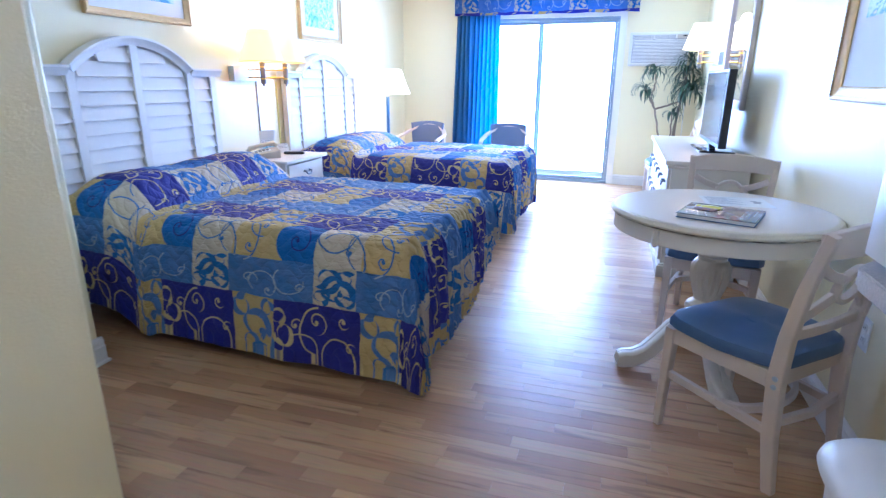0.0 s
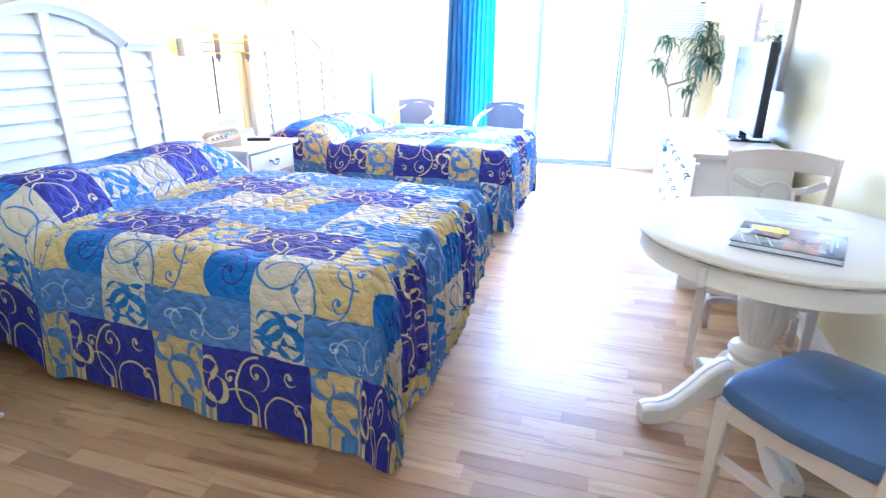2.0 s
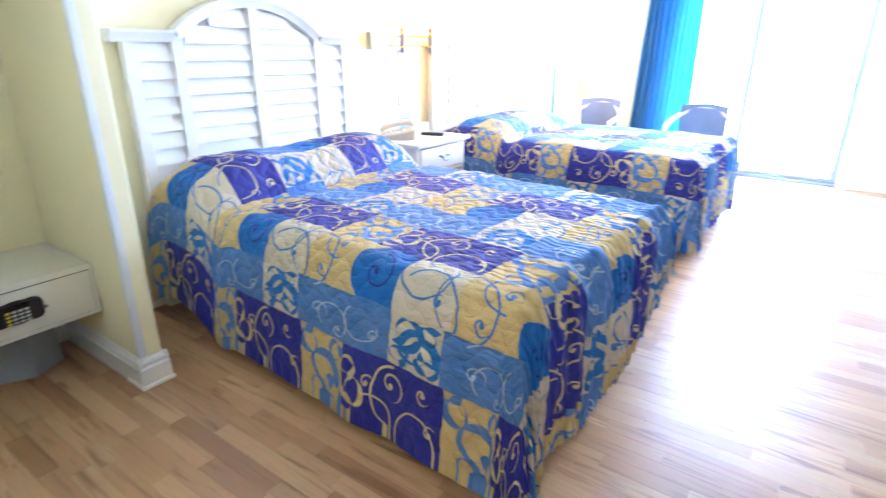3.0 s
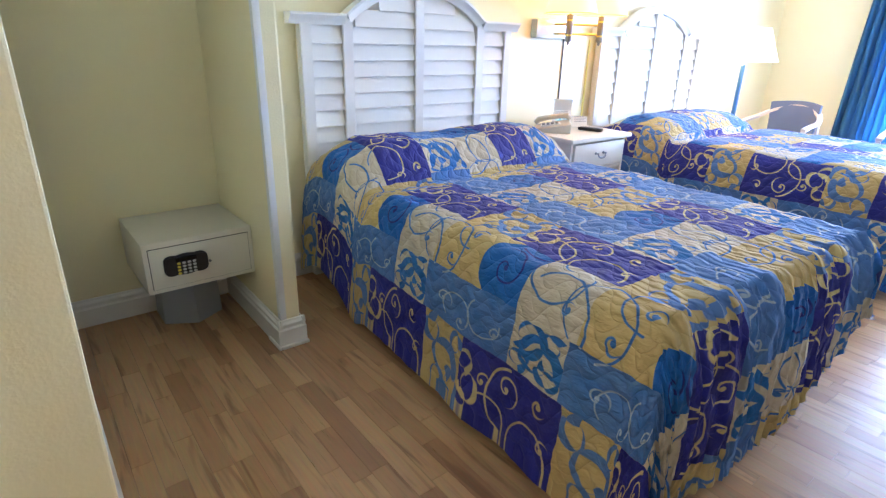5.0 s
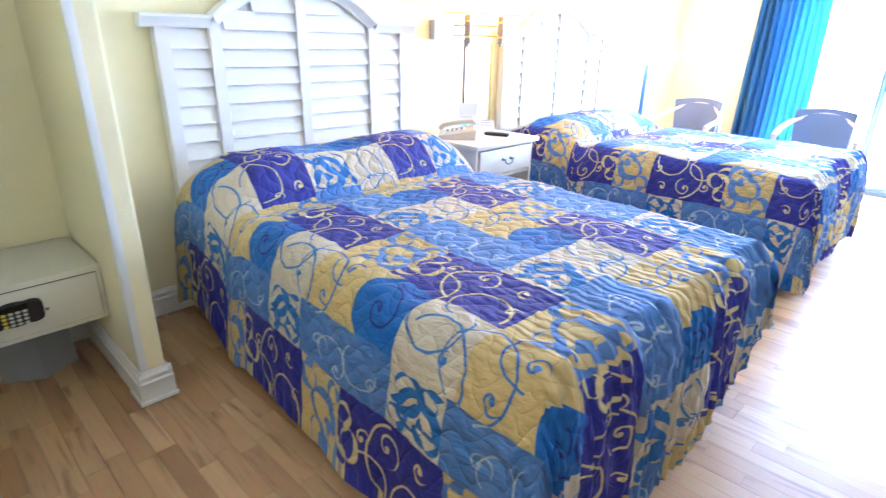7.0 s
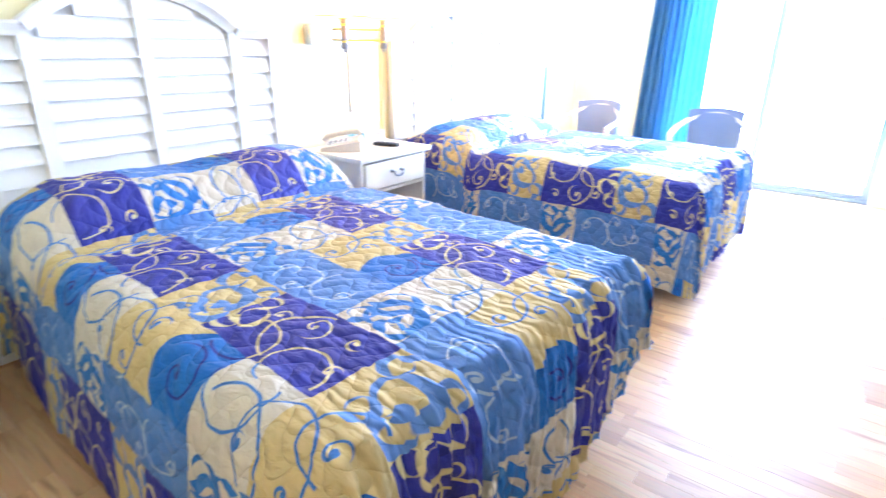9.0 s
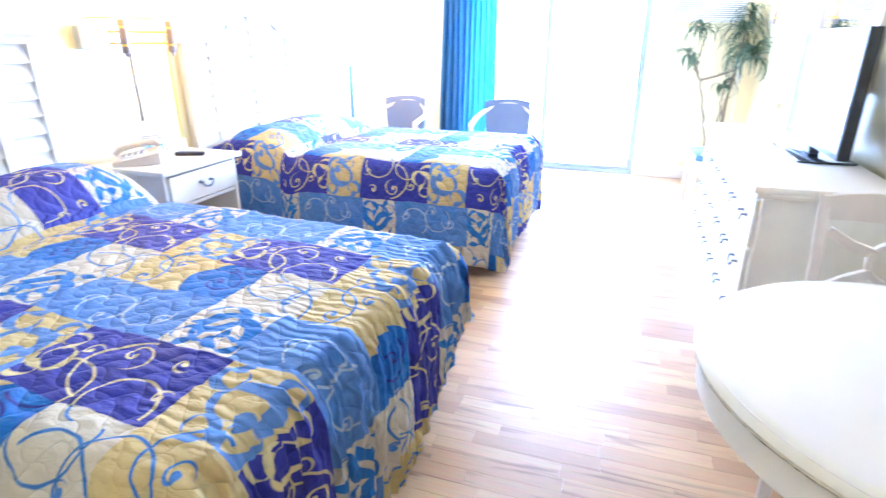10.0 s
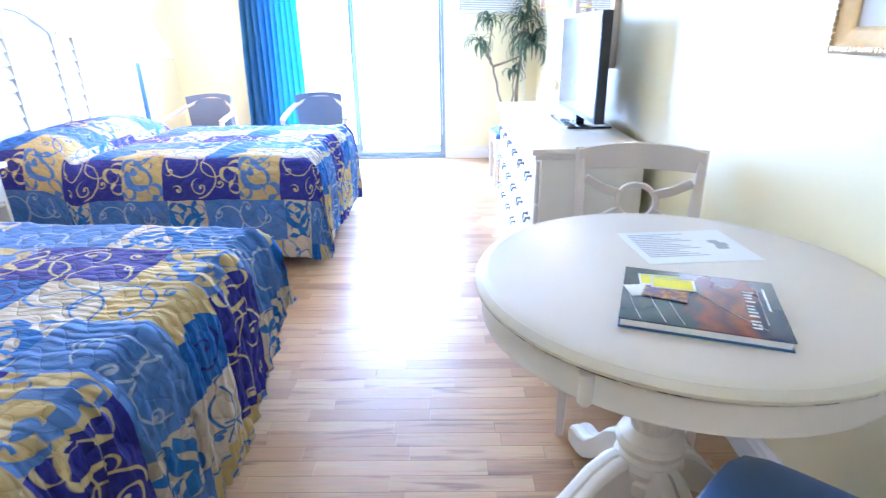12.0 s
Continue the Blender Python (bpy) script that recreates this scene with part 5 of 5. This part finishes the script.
def book():
    t = thing("book", pose(3.43, 1.466, 0.7925, 0, 0, -19.8), "large hardcover book with dark sunset cover lying on the table", "book")
    w, h = 0.288, 0.25
    part("page_block", box(-w / 2 + 0.004, -h / 2 + 0.004, 0.0035, w / 2 - 0.004, h / 2 - 0.002, 0.0165), PAPER, t)
    part("back_cover", box(-w / 2, -h / 2, 0, w / 2, h / 2, 0.003, 0.001), BLUE_METAL, t)
    part("spine", box(-w / 2, h / 2 - 0.0015, 0.0031, w / 2, h / 2, 0.0169), BLUE_METAL, t)
    fc = part("front_cover", box(-w / 2, -h / 2, 0.017, w / 2, h / 2, 0.02, 0.001), ART_BOOK, t, "dark glossy cover with red sunset")
    rnd = random.Random(3)
    y = -0.095
    for wd in (0.010, 0.010, 0.011, 0.004, 0.013, 0.010, 0.011, 0.009, 0.004, 0.013, 0.010, 0.011, 0.010):
        if wd > 0.005:
            part("title_bar", box(0.082, y, 0.0203, 0.082 + rnd.uniform(0.013, 0.019), y + wd * 0.55, 0.0206), PAPER, fc)
        y += wd + 0.003
    part("subtitle_bar", box(0.108, -0.075, 0.0203, 0.1105, 0.075, 0.0206), INK, fc)
    part("author_bar", box(0.119, -0.015, 0.0203, 0.123, 0.085, 0.0206), PAPER, fc)
    for p, q in (((-0.13, -0.02), (-0.105, -0.118)), ((-0.10, 0.02), (-0.062, -0.118)), ((-0.055, -0.03), (-0.03, -0.118)), ((0.0, 0.02), (0.105, -0.095))):
        part("printed_line", tube([(p[0], p[1], 0.0203), ((p[0] + q[0]) / 2, (p[1] + q[1]) / 2 - 0.004, 0.0203), (q[0], q[1], 0.0203)], 0.0009, 6, flat=1.0), INK, fc)


def key_card(m, material, label, w=0.085, h=0.054):
    t = thing("key_card", m, label, "card", "cards on the book")
    part("card", box(-w / 2, -h / 2, 0, w / 2, h / 2, 0.0012, 0.0004), material, t)
    if material is YELLOW_CARD:
        for a, c, e, g in ((-w / 2, -h / 2, w / 2, -h / 2 + 0.004), (-w / 2, h / 2 - 0.004, w / 2, h / 2), (-w / 2, -h / 2 + 0.0041, -w / 2 + 0.004, h / 2 - 0.0041), (w / 2 - 0.004, -h / 2 + 0.0041, w / 2, h / 2 - 0.0041)):
            part("border", box(a, c, 0.0013, e, g, 0.0016), PAPER, t)


def letter():
    t = thing("letter", pose(3.543, 1.805, 0.7925, 0, 0, 4), "printed white letter sheet lying on the table", "paper")
    part("sheet", box(-0.14, -0.108, 0, 0.14, 0.108, 0.0008), PAPER, t)
    for i in range(13):
        y = 0.085 - i * 0.0125
        part("text_bar", box(-0.12, y - 0.0018, 0.0009, 0.03 - 0.02 * ((i * 7) % 4), y + 0.0018, 0.0013), INK, t)
    for i, (a, c, e, g) in enumerate(((0.07, -0.03, 0.10, -0.012), (0.075, -0.011, 0.108, 0.012), (0.068, 0.013, 0.095, 0.03))):
        part("letterhead_mark", box(a, c, 0.0009, e, g, 0.0013), INK, t)


def counter():
    t = thing("wall_counter", pose(0, 0, 0), "speckled laminate counter with rounded end fixed to the wall", "counter")
    pts = [(W - 0.001, -1.3), (3.56, -1.3), (3.56, 0.46)]
    for i in range(9):
        a = math.pi / 2 * i / 8
        pts.append((3.56 + 0.10 * (1 - math.cos(a)), 0.46 + 0.10 * math.sin(a)))
    pts.append((W - 0.001, 0.56))
    part("worktop", extrude_outline(pts, 0.86, 0.91, axis="z", bevel=0.008), LAMINATE, t)
    for y in (-1.2, -0.4):
        part("bracket", box(3.70, y, 0.60, W - 0.001, y + 0.03, 0.859, 0.004), TRIM, t)


def microwave():
    t = thing("microwave", pose(3.745, 0.30, 0.911), "white microwave oven standing on the counter", "microwave")
    part("body", box(-0.14, -0.24, 0.012, 0.15, 0.24, 0.33, 0.012), PLASTIC_WHITE, t)
    part("door", box(-0.163, -0.235, 0.018, -0.141, 0.12, 0.325, 0.008), PLASTIC_WHITE, t)
    part("window", box(-0.1645, -0.20, 0.06, -0.1625, 0.06, 0.28), BLACK, t)
    part("control_panel", box(-0.160, 0.123, 0.018, -0.141, 0.235, 0.325, 0.005), PLASTIC_WHITE, t)
    for sx in (-0.11, 0.11):
        for sy in (-0.2, 0.2):
            part("foot", box(sx - 0.012, sy - 0.012, 0, sx + 0.012, sy + 0.012, 0.0119), BLACK, t)


def wastebasket():
    t = thing("waste_bin", pose(3.69, 0.18, 0, 0, 0, 0), "white glossy plastic bin with domed lid under the counter", "bin")
    prof = [(0.0001, 0.0), (0.14, 0.0), (0.15, 0.015), (0.178, 0.48), (0.195, 0.485), (0.20, 0.50), (0.195, 0.52), (0.17, 0.545), (0.12, 0.56), (0.05, 0.566), (0.0001, 0.567)]
    part("bin", lathe(prof, 64, power=4.0), PLASTIC_WHITE, t)


def outlet():
    t = thing("wall_outlet", pose(W, 1.17, 0.47), "white double wall socket on the cream wall", "outlet")
    part("cover_plate", box(-0.006, -0.036, -0.058, -0.0005, 0.036, 0.058, 0.002), PLASTIC_WHITE, t)
    for z in (-0.022, 0.022):
        s = part("socket", box(-0.009, -0.016, z - 0.015, -0.0055, 0.016, z + 0.015, 0.002), PLASTIC_WHITE, t)
        for y in (-0.007, 0.005):
            part("slot", box(-0.0095, y, z - 0.004, -0.0088, y + 0.002, z + 0.007), BLACK, s)


mirror()
dresser()
television()
dining_chair(pose(3.55, 1.125, 0, 0, 0, 45), "whitewashed dining chair with blue seat turned to the table")
dining_chair(pose(3.566, 2.197, 0, 0, 0, 166), "whitewashed dining chair with blue seat between table and dresser")
dining_chair(pose(3.56, 5.62, 0, 0, 0, 92), "whitewashed dining chair with blue seat beyond the dresser")
round_table()
book()
key_card(pose(3.385, 1.553, 0.8127, 0, 0, -14), YELLOW_CARD, "yellow key card lying on the book")
key_card(pose(3.402, 1.530, 0.8146, 0, 0, -17), YELLOW_CARD, "yellow key card with white border lying on the book")
key_card(pose(3.338, 1.510, 0.8127, 0, 0, 2), PAPER, "white paper slip lying on the book", 0.07, 0.05)
key_card(pose(3.372, 1.487, 0.8146, 0, 0, -28), ART_BOOK_CARD, "colourful printed card lying on the book", 0.085, 0.050)
letter()
counter()
microwave()
wastebasket()
outlet()

def ceiling_light():
    t = thing("ceiling_light", pose(2.8, -0.95, H), "small round flush ceiling light above the entry", "ceiling light")
    part("base_plate", lathe([(0.0001, -0.02), (0.15, -0.02), (0.155, -0.001), (0.0001, -0.001)], 40), CHROME, t)
    part("diffuser", lathe([(0.0001, -0.075), (0.06, -0.07), (0.12, -0.045), (0.135, -0.0205), (0.0001, -0.0205)], 40), SHADE, t)


ceiling_light()

# ---- floor boards ----
floor = structure("floor", box(-0.12, BACK - 0.12, -0.12, W + 0.12, L + 0.14, -0.006), FLOOR_REST, "pale maple laminate strip floor with darker streaks")
BW = 0.0665
rb = random.Random(11)
lens = (0.28, 0.36, 0.45, 0.56)
board_mesh = {}


def board_data(ln):
    e = 0.0005
    v = [(0, 0, -0.006), (ln, 0, -0.006), (ln, BW, -0.006), (0, BW, -0.006), (e, e, 0), (ln - e, e, 0), (ln - e, BW - e, 0), (e, BW - e, 0)]
    f = [(4, 5, 6, 7), (0, 1, 5, 4), (1, 2, 6, 5), (2, 3, 7, 6), (3, 0, 4, 7)]
    return v, f


for ln in lens:
    me = bpy.data.meshes.new("board")
    v, f = board_data(ln)
    me.from_pydata(v, [], f)
    me.materials.append(FLOOR_PIECE)
    board_mesh[ln] = me
rest_v, rest_f = [], []
near = 0
ny = int((L - BACK) / BW) + 1
for j in range(ny):
    y = BACK + j * BW
    x = -rb.uniform(0, 0.4)
    while x < W:
        ln = rb.choice(lens)
        if x + ln <= 0 or x < HALL_X - 0.1 and x + ln < HALL_X and y < -0.1:
            x += ln
            continue
        if 0.7 < x < 2.9 and -0.35 < y < 0.95 or 2.4 < x < 3.2 and 0.95 < y < 2.3:
            near += 1
            ob = new("board", board_mesh[ln])
            ob.parent = floor
            ob.location = (x, y, 0)
        else:
            v, f = board_data(ln)
            o = len(rest_v)
            rest_v += [(min(max(a + x, -0.05), W + 0.05), b + y, c) for a, b, c in v]
            rest_f += [tuple(k + o for k in q) for q in f]
        x += ln
me = bpy.data.meshes.new("boards")
me.from_pydata(rest_v, [], rest_f)
me.materials.append(FLOOR_REST)
ob = new("boards", me)
ob.parent = floor
ob["kind"] = "stuff"
